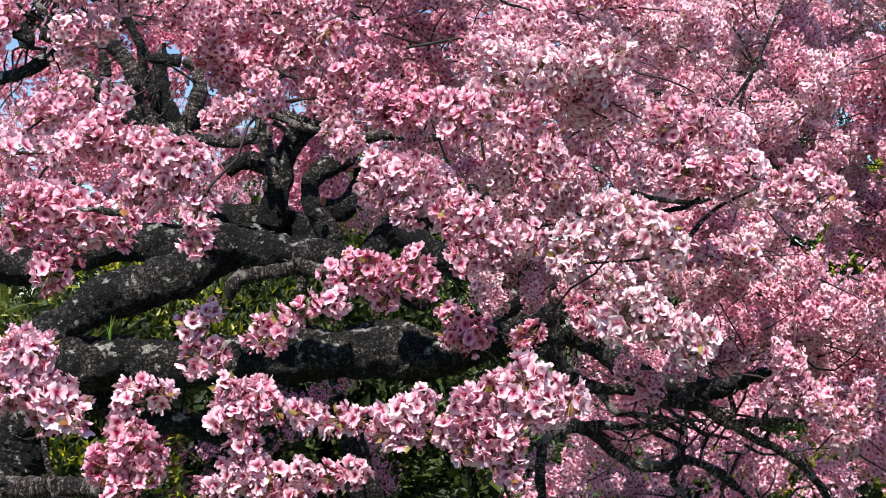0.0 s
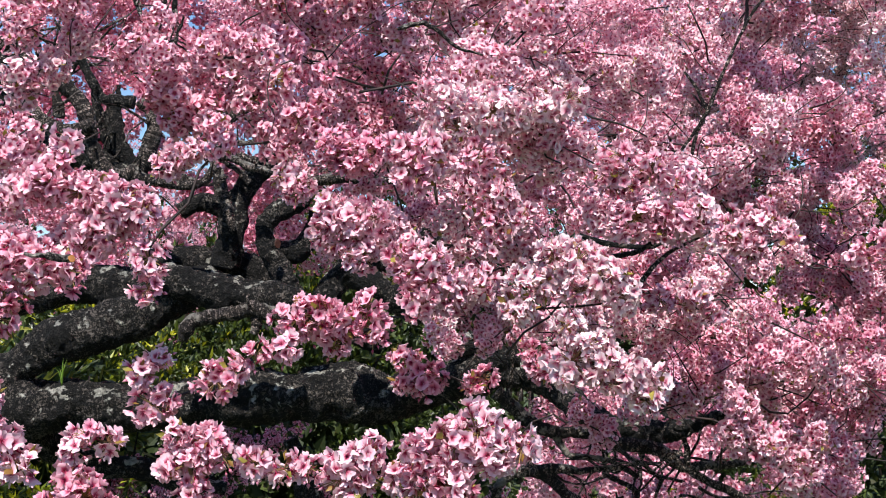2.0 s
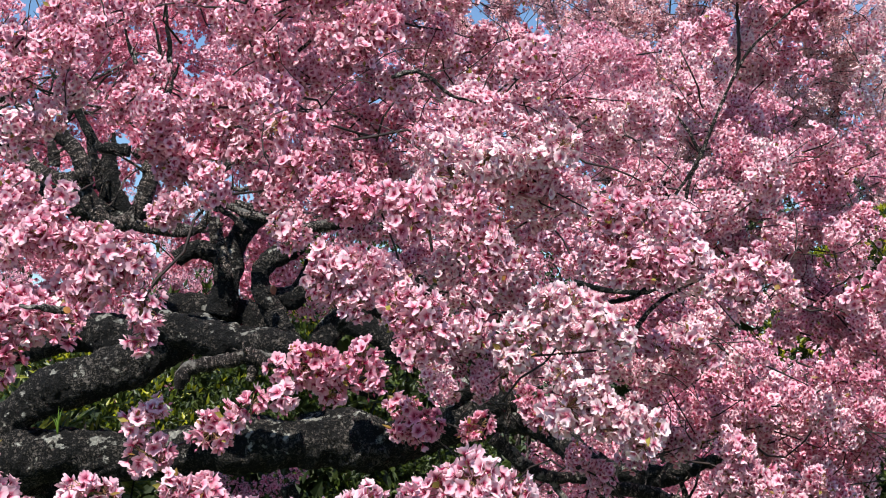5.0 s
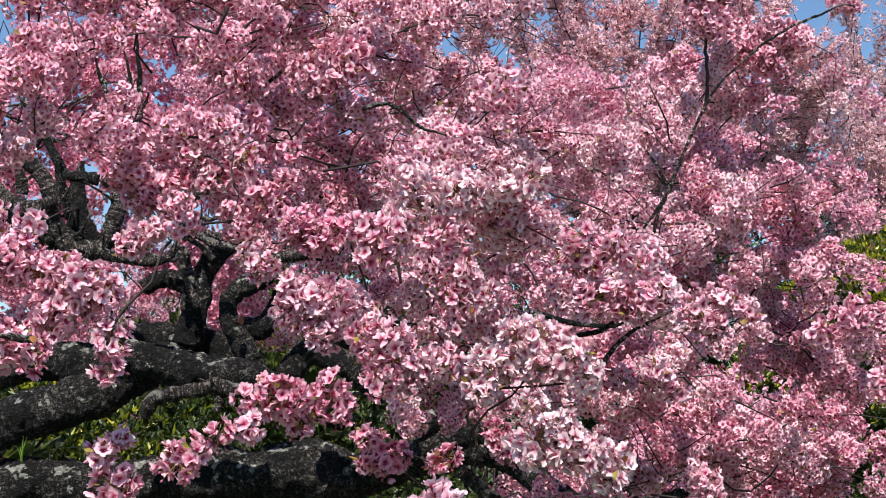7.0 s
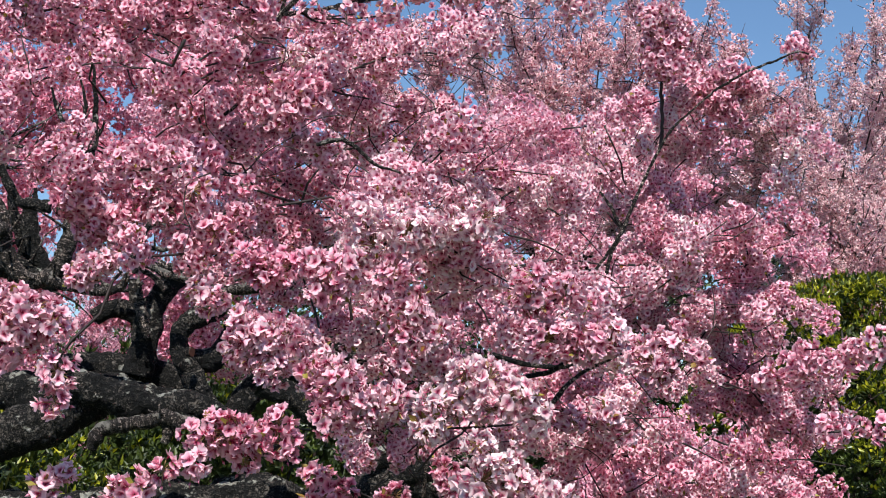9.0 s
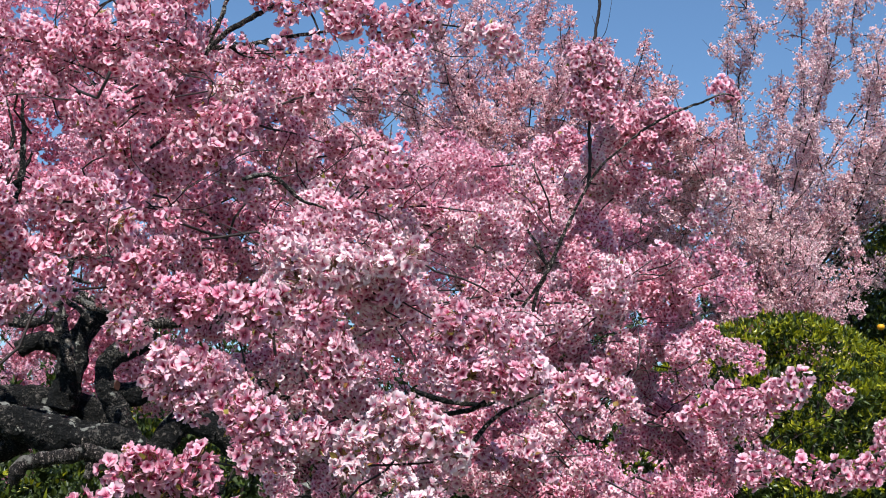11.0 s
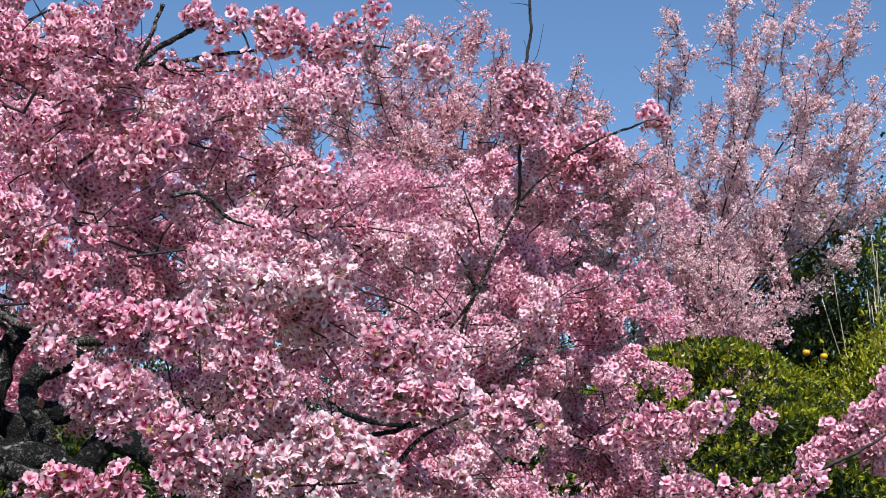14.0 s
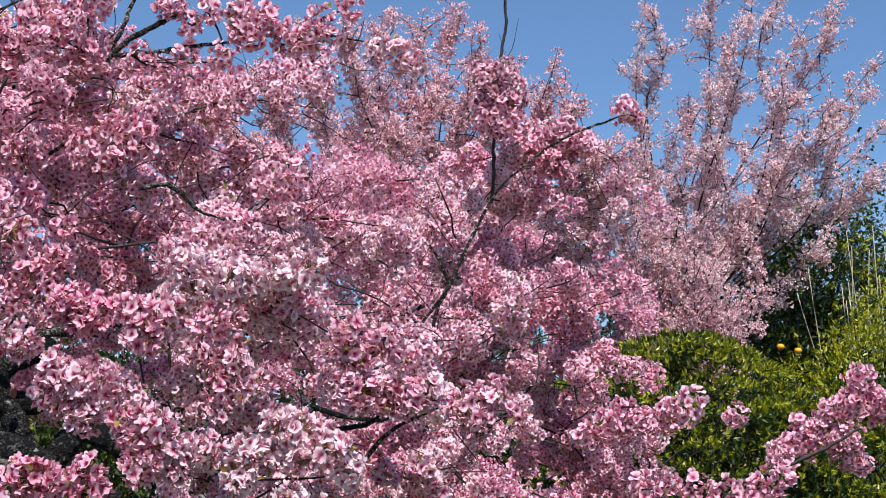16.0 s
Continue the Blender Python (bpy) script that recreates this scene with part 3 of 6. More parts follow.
def shrub(name, place, radii, leaves, length, width, mats, label, category="shrub", lumps=0.22, top_share=0.3, droop=-0.1, stems=9, whorl=5, simple=False, boxy=2.0, pads=0):
    """A shrub: stems from the ground and whorls of leaves over an uneven dome, with the second leaf material on its top
    shoots.
    """
    root = empty_thing(name, place, label, category)
    rx, ry, rz = radii
    pieces = []
    for k in range(stems):
        a = 2 * math.pi * k / stems + rng.normal(0, 0.3)
        q = rng.uniform(0.3, 0.75)
        rows = [(0.05 * math.cos(a), 0.05 * math.sin(a), -0.05, 0.022), (rx * q * 0.4 * math.cos(a), ry * q * 0.4 * math.sin(a), rz * 0.4, 0.016),
                (rx * q * math.cos(a), ry * q * math.sin(a), rz * 0.82, 0.008)]
        pieces.append(tube_arrays(smooth_line(rows, 5), 6, 0.1))
    v, t = join(pieces)
    child("stem_growth", mesh_of("stem_growth", v, t, [TWIG]), root, "", "stuff")
    shoots = leaves // whorl
    d = rng.normal(0, 1, (shoots, 3)); d[:, 2] = np.abs(d[:, 2]) * 1.1 - 0.15
    d /= ((np.abs(d) ** boxy).sum(1, keepdims=True)) ** (1 / boxy)
    lump = np.array([noise.noise(Vector(q) * 2.6 + Vector(place)) + 0.6 * noise.noise(Vector(q) * 7 + Vector(place)) + 0.5 * noise.noise(Vector(q) * 13 + Vector(place)) for q in d])
    depth = np.where(rng.uniform(0, 1, shoots) < 0.7, rng.uniform(0.93, 1.04, shoots), rng.uniform(0.6, 0.93, shoots))
    tip = d * (1 + lumps * lump)[:, None] * depth[:, None] * np.array([rx, ry, rz * 0.78]) + np.array([0, 0, rz * 0.22])
    topmost = (rng.uniform(0, 1, shoots) < top_share * np.clip(d[:, 2] * 2.2 - 0.3, 0.06, 1.6)) & (depth > 0.9)
    if pads:
        # clipped growth: flat cushions of leaves with gaps between them
        hub = rng.normal(0, 1, (pads, 3)); hub[:, 2] = np.abs(hub[:, 2]) * 1.0 - 0.1
        hub /= np.linalg.norm(hub, axis=1, keepdims=True)
        own = rng.integers(0, pads, shoots)
        h = rng.normal(0, 1, (shoots, 3)); h[:, 2] = np.abs(h[:, 2]) * 1.2 - 0.25; h /= np.linalg.norm(h, axis=1, keepdims=True)
        size = rng.uniform(0.13, 0.30, pads)
        tip = hub[own] * np.array([rx * 0.9, ry * 0.9, rz * 0.70]) + np.array([0, 0, rz * 0.22]) + h * size[own][:, None] * np.array([1, 1, 0.42]) * rng.uniform(0.75, 1.05, (shoots, 1))
        plain_share = rng.uniform(0, 1, shoots) < np.where(d[:, 2] > 0.4, 0.5, 0.08)
        top = d.copy()
        d = np.where(plain_share[:, None], d, h)
        tip = np.where(plain_share[:, None], top * np.array([rx * 0.97, ry * 0.97, rz * 0.74]) + np.array([0, 0, rz * 0.22]), tip)
        h = d
        # the second leaf material gathers on the cushion tops
        topmost = (h[:, 2] > 0.35) & (rng.uniform(0, 1, shoots) < top_share * np.clip(hub[own][:, 2] * 2.8 - 0.75, 0.04, 1.3))
    for crowd, part_name, mat in ((~topmost, "leaves", mats[0]), (topmost, "top_leaves", mats[1])):
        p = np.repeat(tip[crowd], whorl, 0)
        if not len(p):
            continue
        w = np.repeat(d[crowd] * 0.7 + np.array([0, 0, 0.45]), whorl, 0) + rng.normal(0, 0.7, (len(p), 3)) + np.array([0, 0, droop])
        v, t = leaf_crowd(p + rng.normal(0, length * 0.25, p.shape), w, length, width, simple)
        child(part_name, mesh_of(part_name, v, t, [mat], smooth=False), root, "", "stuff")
    # oversized dark leaves added to close the inside
    n = leaves // (5 if pads else 9)
    d = rng.normal(0, 1, (n, 3)); d[:, 2] = np.abs(d[:, 2]) * 1.1 - 0.15
    d /= np.linalg.norm(d, axis=1, keepdims=True)
    p = d * rng.uniform(0.55, 0.84, (n, 1)) * np.array([rx, ry, rz * 0.78]) + np.array([0, 0, rz * 0.22])
    v, t = leaf_crowd(p, rng.normal(0, 1, (n, 3)), length * (1.7 if pads else 2.6), width * (2.2 if pads else 3.2), True)
    child("inner_leaves", mesh_of("inner_leaves", v, t, [LEAF_DARK], smooth=False), root, "", "stuff")
    return root


def far_tree(name, place, radii, leaves, label, mat=LEAF_DARK, trunk=0.16):
    """An evergreen in the distance: trunk, limbs and clumps of small leaves."""
    root = empty_thing(name, place, label, "tree")
    rx, ry, rz = radii
    limb(root, "trunk", [(*(Vector(place) + Vector((0, 0, -0.1))), trunk), (*(Vector(place) + Vector((0.1, 0, rz * 0.7))), trunk * 0.7),
                         (*(Vector(place) + Vector((0, 0.1, rz * 1.6))), trunk * 0.25)], BARK, 10, 5, 0.15)
    tips = rng.normal(0, 1, (46, 3)); tips /= np.linalg.norm(tips, axis=1, keepdims=True)
    tips = tips * rng.uniform(0.45, 1.0, (46, 1)) * np.array(radii) * 0.85 + np.array([0, 0, rz * 1.15])
    pieces = []
    for q in tips[:22]:
        start = np.array([0, 0, max(0.3, q[2] * 0.6)])
        pieces.append(tube_arrays(smooth_line([(*start, trunk * 0.35), (*((start + q) / 2 + [0, 0, 0.15]), trunk * 0.2), (*q, trunk * 0.06)], 4), 6))
    v, t = join(pieces)
    child("limb_growth", mesh_of("limb_growth", v, t, [BARK]), root, "", "stuff")
    n = leaves // len(tips)
    p = np.concatenate([q + rng.normal(0, 1, (n, 3)) * np.array(radii) * 0.17 for q in tips])
    v, t = leaf_crowd(p, rng.normal(0, 1, (len(p), 3)) + np.array([0, 0, 0.2]), 0.095, 0.055, True)
    child("crown", mesh_of("crown", v, t, [mat], smooth=False), root, "", "stuff")
    return root


def flowering_tree(name, base, tips, label, mat, per_tip=14, trunk=0.09, spread=0.5, cluster_step=0.07, templates=FAR, sizes=(0.75, 1.3), bare=0.25, low=0.33):
    """A cherry in the distance: a trunk, long shoots to the given tips, side shoots, and blossom all along them."""
    root = empty_thing(name, base, label, "tree", "cherry trees")
    base = np.array(base, float)
    tips = np.array(tips, float)
    crotch = base + np.array([0, 0, low * (np.median(tips[:, 2]) - base[2])])
    limb(root, "trunk", [(*base - np.array([0, 0, 0.1]), trunk * 1.25), (*(base + crotch) / 2 + np.array([0.05, 0, 0]), trunk), (*crotch, trunk * 0.85)], BARK, 10, 5, 0.25)
    pieces, places = [], []
    for tip in tips:
        gap = tip - crotch
        length = np.linalg.norm(gap)
        mid = crotch + gap * 0.5 + rng.normal(0, 0.09, 3) * length + np.array([0, 0, -0.08 * length])
        line = smooth_line([(*crotch, 0.017), (*mid, 0.009), (*(tip - gap * 0.2 + rng.normal(0, 0.02, 3) * length), 0.005), (*tip, 0.002)], 6)
        pieces.append(tube_arrays(line, 5, 0.1))
        shoots = [line[int(len(line) * 0.3):]]
        for k in range(per_tip):
            s = line[rng.integers(int(len(line) * 0.25), len(line) - 2), :3]
            d = gap / length * 0.8 + rng.normal(0, spread, 3) + np.array([0, 0, 0.1]); d /= np.linalg.norm(d)
            reach = rng.uniform(0.25, 0.75) * (0.3 + 0.12 * length)
            bend = rng.normal(0, 0.12, 3)
            sub = smooth_line([(*s, 0.005), (*(s + d * reach * 0.5 + bend * reach), 0.004), (*(s + d * reach), 0.002)], 2)
            pieces.append(tube_arrays(sub, 4))
            shoots.append(sub)
        for sh in shoots:
            run = np.linalg.norm(np.diff(sh[:, :3], axis=0), axis=1).sum()
            n = int(run / cluster_step)
            for u in rng.uniform(0, 1, n):
                if rng.uniform(0, 1) < bare * u ** 2:
                    continue
                f = u * (len(sh) - 1.001)
                i = int(f)
                places.append(sh[i, :3] * (1 - f + i) + sh[i + 1, :3] * (f - i) + rng.normal(0, 0.015, 3))
    v, t = join(pieces)
    child("branch_growth", mesh_of("branch_growth", v - base, t, [TWIG]), root, "", "stuff")
    blossom_mass(root, "blossom", places, templates, mat, sizes)
    return root


# ---- the big cherry tree ----
tree = empty_thing("cherry_tree", (-1.912, 6.638, 0), "old gnarled cherry tree in full pink bloom, dark lichened limbs", "tree", "cherry trees")
limb(tree, "trunk", [(-2.043, 6.869, 0.002, 0.222), (-2.032, 6.851, 0.455, 0.181), (-1.958, 6.837, 0.807, 0.141), (-1.908, 6.829, 1.009, 0.126), (-1.796, 6.82, 1.236, 0.131), (-1.67, 6.815, 1.349, 0.126)], BARK, 18, 8, 0.4, ridged=True)
limb(tree, "limb", [(-1.733, 6.716, 1.34, 0.114), (-1.547, 6.715, 1.353, 0.117), (-1.373, 6.715, 1.362, 0.107), (-1.125, 6.714, 1.375, 0.094), (-0.827, 6.714, 1.376, 0.099), (-0.505, 6.713, 1.414, 0.104), (-0.256, 6.712, 1.428, 0.114), (-0.12, 6.713, 1.396, 0.109), (0.004, 6.714, 1.392, 0.094), (0.19, 6.711, 1.467, 0.089), (0.419, 6.408, 1.514, 0.071), (0.544, 6.208, 1.51, 0.057), (0.626, 6.01, 1.469, 0.049), (0.692, 5.813, 1.394, 0.043), (0.772, 5.614, 1.346, 0.039), (0.87, 5.515, 1.326, 0.037), (0.974, 5.415, 1.328, 0.030), (1.064, 5.313, 1.368, 0.020), (1.131, 5.212, 1.398, 0.012)], BARK, 18, 8, 0.42, ridged=True)
limb(tree, "limb", [(-1.714, 6.716, 1.327, 0.0981), (-1.684, 6.704, 1.461, 0.0908), (-1.59, 6.692, 1.57, 0.0883), (-1.442, 6.681, 1.655, 0.0932), (-1.27, 6.671, 1.719, 0.0981), (-1.123, 6.664, 1.757, 0.0932), (-1.0, 6.657, 1.795, 0.0736), (-0.889, 6.651, 1.834, 0.0491)], BARK, 18, 8, 0.3, ridged=True)
limb(tree, "limb", [(-2.156, 6.899, 1.765, 0.066), (-1.952, 6.898, 1.797, 0.069), (-1.722, 6.896, 1.828, 0.072), (-1.441, 6.894, 1.891, 0.092), (-1.16, 6.895, 1.871, 0.102), (-0.93, 6.894, 1.892, 0.084), (-0.726, 6.895, 1.852, 0.077), (-0.534, 6.897, 1.802, 0.061), (-0.316, 6.901, 1.721, 0.051), (-0.06, 6.905, 1.62, 0.046)], BARK, 16, 8, 0.4, ridged=True)
limb(tree, "limb", [(-1.194, 7.089, 2.024, 0.058), (-1.01, 7.089, 2.024, 0.066), (-0.826, 7.089, 2.012, 0.066), (-0.629, 7.092, 1.947, 0.066), (-0.484, 7.094, 1.882, 0.058)], BARK, 16, 8, 0.4, ridged=True)
limb(tree, "limb", [(-0.463, 6.796, 1.84, 0.055), (-0.499, 6.793, 1.91, 0.053), (-0.544, 6.79, 1.995, 0.048), (-0.585, 6.786, 2.086, 0.043), (-0.59, 6.783, 2.156, 0.04), (-0.55, 6.781, 2.212, 0.04), (-0.485, 6.78, 2.247, 0.04), (-0.43, 6.779, 2.273, 0.038), (-0.395, 6.776, 2.328, 0.033)], BARK, 14, 8, 0.3, ridged=True)
limb(tree, "limb", [(-0.594, 6.887, 2.073, 0.038), (-0.527, 6.887, 2.052, 0.046), (-0.456, 6.887, 2.068, 0.051), (-0.4, 6.885, 2.114, 0.046), (-0.369, 6.883, 2.176, 0.038), (-0.374, 6.88, 2.232, 0.028)], BARK, 14, 8, 0.3, ridged=True)
limb(tree, "branch", [(-0.894, 6.397, 1.638, 0.0212), (-0.882, 6.393, 1.677, 0.0282), (-0.842, 6.389, 1.717, 0.0282), (-0.747, 6.384, 1.749, 0.0282), (-0.653, 6.379, 1.772, 0.0306), (-0.594, 6.377, 1.781, 0.0353), (-0.524, 6.377, 1.757, 0.0306), (-0.43, 6.376, 1.732, 0.0259)], BARK_GREY, 12, 7, 0.22)
limb(tree, "branch", [(-0.601, 6.377, 1.776, 0.0282), (-0.592, 6.381, 1.724, 0.0235), (-0.602, 6.386, 1.677, 0.0165)], BARK_GREY, 10, 5, 0.2)
limb(tree, "limb", [(-1.025, 6.577, 1.929, 0.0485), (-0.892, 6.578, 1.875, 0.0655), (-0.746, 6.576, 1.845, 0.0728), (-0.601, 6.574, 1.829, 0.0704), (-0.455, 6.571, 1.816, 0.0583), (-0.334, 6.571, 1.779, 0.0388)], BARK, 14, 8, 0.35, ridged=True)
limb(tree, "limb", [(-0.789, 6.99, 1.98, 0.073), (-0.761, 6.986, 2.102, 0.06), (-0.748, 6.979, 2.265, 0.054), (-0.689, 6.975, 2.361, 0.049), (-0.617, 6.972, 2.455, 0.047), (-0.581, 6.969, 2.525, 0.041), (-0.594, 6.966, 2.59, 0.031)], BARK, 14, 8, 0.35, ridged=True)
limb(tree, "branch", [(-0.737, 6.884, 2.141, 0.018), (-0.768, 6.88, 2.24, 0.026), (-0.794, 6.877, 2.327, 0.026), (-0.822, 6.872, 2.434, 0.026), (-0.825, 6.869, 2.511, 0.023), (-0.728, 6.87, 2.486, 0.02), (-0.626, 6.871, 2.466, 0.02)], BARK_GREY, 10, 7, 0.3)
limb(tree, "limb", [(-0.368, 6.898, 1.798, 0.046), (-0.291, 6.894, 1.9, 0.056), (-0.215, 6.891, 1.972, 0.061), (-0.113, 6.889, 2.016, 0.056), (0.015, 6.888, 2.049, 0.046)], BARK, 14, 8, 0.4, ridged=True)
limb(tree, "limb", [(-1.686, 6.539, 3.204, 0.018), (-1.63, 6.547, 3.082, 0.022), (-1.616, 6.556, 2.972, 0.023), (-1.612, 6.563, 2.887, 0.023), (-1.578, 6.57, 2.794, 0.026), (-1.485, 6.571, 2.752, 0.027), (-1.407, 6.572, 2.715, 0.030), (-1.352, 6.576, 2.641, 0.034), (-1.325, 6.586, 2.519, 0.035), (-1.297, 6.594, 2.416, 0.034), (-1.226, 6.597, 2.357, 0.034), (-1.14, 6.593, 2.376, 0.031), (-1.086, 6.585, 2.456, 0.034), (-1.061, 6.577, 2.541, 0.031), (-1.07, 6.57, 2.627, 0.027), (-1.114, 6.567, 2.676, 0.026)], BARK_GREY, 12, 8, 0.25)
limb(tree, "branch", [(-1.736, 6.525, 2.782, 0.023), (-1.663, 6.526, 2.745, 0.026), (-1.603, 6.529, 2.689, 0.026), (-1.552, 6.534, 2.616, 0.027), (-1.49, 6.536, 2.564, 0.027), (-1.398, 6.535, 2.551, 0.026), (-1.312, 6.531, 2.57, 0.022)], BARK_GREY, 12, 8, 0.3)
limb(tree, "limb", [(-2.324, 7.006, 2.62, 0.03), (-1.958, 6.892, 2.661, 0.029), (-1.804, 6.882, 2.737, 0.030), (-1.727, 6.878, 2.761, 0.029), (-1.646, 6.874, 2.776, 0.021)], BARK, 12, 8, 0.3)
limb(tree, "limb", [(-1.728, 7.0, 2.499, 0.042), (-1.637, 6.994, 2.537, 0.054), (-1.547, 6.993, 2.518, 0.060), (-1.443, 6.992, 2.496, 0.056), (-1.314, 6.993, 2.444, 0.046), (-1.159, 6.994, 2.386, 0.038)], BARK, 14, 8, 0.35, ridged=True)
limb(tree, "branch", [(-1.507, 6.648, 3.052, 0.0040), (-1.452, 6.653, 2.954, 0.0128), (-1.391, 6.659, 2.867, 0.020), (-1.334, 6.665, 2.78, 0.024), (-1.28, 6.669, 2.71, 0.026), (-1.201, 6.668, 2.7, 0.034), (-1.156, 6.668, 2.69, 0.030)], BARK, 12, 8, 0.35)
limb(tree, "limb", [(-1.286, 6.963, 2.817, 0.0040), (-1.299, 6.969, 2.728, 0.0200), (-1.313, 6.976, 2.651, 0.031), (-1.282, 6.982, 2.573, 0.035), (-1.241, 6.987, 2.5, 0.039), (-1.22, 6.991, 2.438, 0.038)], BARK, 12, 8, 0.4)
limb(tree, "branch", [(-1.556, 6.866, 2.856, 0.0040), (-1.548, 6.871, 2.778, 0.0168), (-1.539, 6.877, 2.714, 0.025), (-1.534, 6.882, 2.643, 0.026)], BARK_GREY, 12, 6, 0.3)
limb(tree, "branch", [(-1.432, 7.066, 2.833, 0.0040), (-1.397, 7.073, 2.718, 0.0216), (-1.358, 7.081, 2.613, 0.031), (-1.332, 7.089, 2.508, 0.031), (-1.28, 7.094, 2.429, 0.030)], BARK, 12, 6, 0.35)
limb(tree, "branch", [(-1.08, 7.09, 3.62, 0.004), (-1.064, 7.113, 3.343, 0.009), (-1.059, 7.124, 3.21, 0.013), (-1.049, 7.133, 3.098, 0.017), (-1.071, 7.142, 2.997, 0.017), (-1.088, 7.151, 2.891, 0.017), (-1.11, 7.16, 2.785, 0.019)], BARK, 10, 7, 0.3)
limb(tree, "branch", [(-1.16, 7.10, 3.46, 0.003), (-1.112, 7.118, 3.29, 0.007), (-1.108, 7.129, 3.157, 0.010), (-1.119, 7.141, 3.024, 0.010), (-1.082, 7.148, 2.917, 0.013)], BARK_GREY, 8, 6, 0.25)
limb(tree, "branch", [(-1.30, 7.20, 3.48, 0.004), (-1.258, 7.225, 3.26, 0.009), (-1.199, 7.235, 3.125, 0.015), (-1.173, 7.245, 2.99, 0.018), (-1.201, 7.257, 2.855, 0.019), (-1.212, 7.266, 2.748, 0.022)], BARK, 10, 7, 0.3)
limb(tree, "branch", [(-1.103, 6.689, 2.419, 0.028), (-1.034, 6.688, 2.402, 0.022), (-0.935, 6.69, 2.351, 0.020), (-0.88, 6.689, 2.341, 0.018)], BARK_GREY, 10, 7, 0.3)
limb(tree, "branch", [(-1.751, 7.147, 3.174, 0.0040), (-1.722, 7.152, 3.082, 0.0120), (-1.69, 7.158, 3.002, 0.017), (-1.669, 7.164, 2.922, 0.017), (-1.621, 7.168, 2.86, 0.017)], BARK, 10, 7, 0.3)
limb(tree, "limb", [(-2.055, 6.753, 2.921, 0.040), (-1.967, 6.753, 2.909, 0.053), (-1.909, 6.755, 2.859, 0.054), (-1.858, 6.758, 2.801, 0.036), (-1.878, 6.759, 2.758, 0.018)], BARK, 14, 8, 0.4, ridged=True)
limb(tree, "branch", [(-1.841, 6.75, 2.998, 0.012), (-1.803, 6.752, 2.935, 0.014), (-1.748, 6.754, 2.885, 0.014), (-1.702, 6.755, 2.872, 0.014)], BARK_GREY, 10, 6, 0.3)
limb(tree, "branch", [(-1.700, 6.646, 3.111, 0.0040), (-1.673, 6.65, 3.002, 0.0160), (-1.643, 6.654, 2.903, 0.022), (-1.603, 6.657, 2.829, 0.024), (-1.558, 6.659, 2.775, 0.024)], BARK, 12, 7, 0.3)
limb(tree, "limb", [(-1.025, 7.18, 2.251, 0.029), (-0.946, 7.178, 2.294, 0.04), (-0.852, 7.179, 2.279, 0.04), (-0.785, 7.181, 2.21, 0.037)], BARK, 14, 7, 0.35, ridged=True)
limb(tree, "branch", [(-1.136, 6.575, 2.358, 0.027), (-1.014, 6.577, 2.324, 0.025), (-0.892, 6.577, 2.315, 0.021), (-0.83, 6.576, 2.337, 0.017), (-0.77, 6.572, 2.435, 0.017), (-0.667, 6.573, 2.408, 0.017), (-0.501, 6.575, 2.358, 0.015), (-0.378, 6.575, 2.351, 0.015), (-0.232, 6.575, 2.356, 0.019), (-0.097, 6.574, 2.381, 0.013)], BARK_GREY, 10, 7, 0.3)
limb(tree, "branch", [(-0.797, 6.778, 2.284, 0.018), (-0.808, 6.775, 2.372, 0.018), (-0.793, 6.771, 2.473, 0.016), (-0.753, 6.765, 2.624, 0.014), (-0.688, 6.763, 2.669, 0.01), (-0.605, 6.761, 2.725, 0.008)], BARK_GREY, 8, 7, 0.25)
limb(tree, "branch", [(-0.677, 6.875, 2.358, 0.014), (-0.728, 6.873, 2.414, 0.012), (-0.784, 6.872, 2.455, 0.012), (-0.907, 6.866, 2.587, 0.01), (-0.933, 6.862, 2.689, 0.01)], BARK_GREY, 8, 6, 0.2)
limb(tree, "branch", [(-0.588, 6.966, 2.616, 0.0040), (-0.635, 6.967, 2.577, 0.0112), (-0.687, 6.968, 2.556, 0.01), (-0.791, 6.967, 2.561, 0.01), (-0.894, 6.969, 2.524, 0.008)], BARK_GREY, 8, 6, 0.2)
limb(tree, "branch", [(0.025, 4.578, 2.252, 0.009), (0.085, 4.577, 2.261, 0.014), (0.141, 4.575, 2.312, 0.012), (0.178, 4.573, 2.372, 0.007)], BARK_GREY, 8, 6, 0.2)
limb(tree, "branch", [(0.013, 6.186, 2.066, 0.028), (0.105, 6.185, 2.089, 0.034), (0.219, 6.185, 2.101, 0.028), (0.323, 6.186, 2.067, 0.023)], BARK, 10, 6, 0.4)
limb(tree, "branch", [(0.196, 6.182, 2.17, 0.028), (0.192, 6.186, 2.078, 0.032), (0.151, 6.19, 1.986, 0.032), (0.174, 6.193, 1.894, 0.023)], BARK, 10, 6, 0.4)
limb(tree, "branch", [(-0.196, 6.291, 1.944, 0.061), (-0.103, 6.294, 1.875, 0.051), (0.038, 6.298, 1.782, 0.047), (0.224, 6.3, 1.736, 0.033)], BARK, 12, 6, 0.4)
limb(tree, "branch", [(0.17, 6.005, 1.596, 0.036), (0.281, 6.003, 1.636, 0.038), (0.392, 6.002, 1.659, 0.031), (0.503, 6, 1.708, 0.022)], BARK, 10, 6, 0.35)
limb(tree, "branch", [(0.215, 6.008, 1.507, 0.044), (0.348, 6.006, 1.563, 0.049), (0.481, 6.005, 1.586, 0.036)], BARK, 12, 6, 0.35)
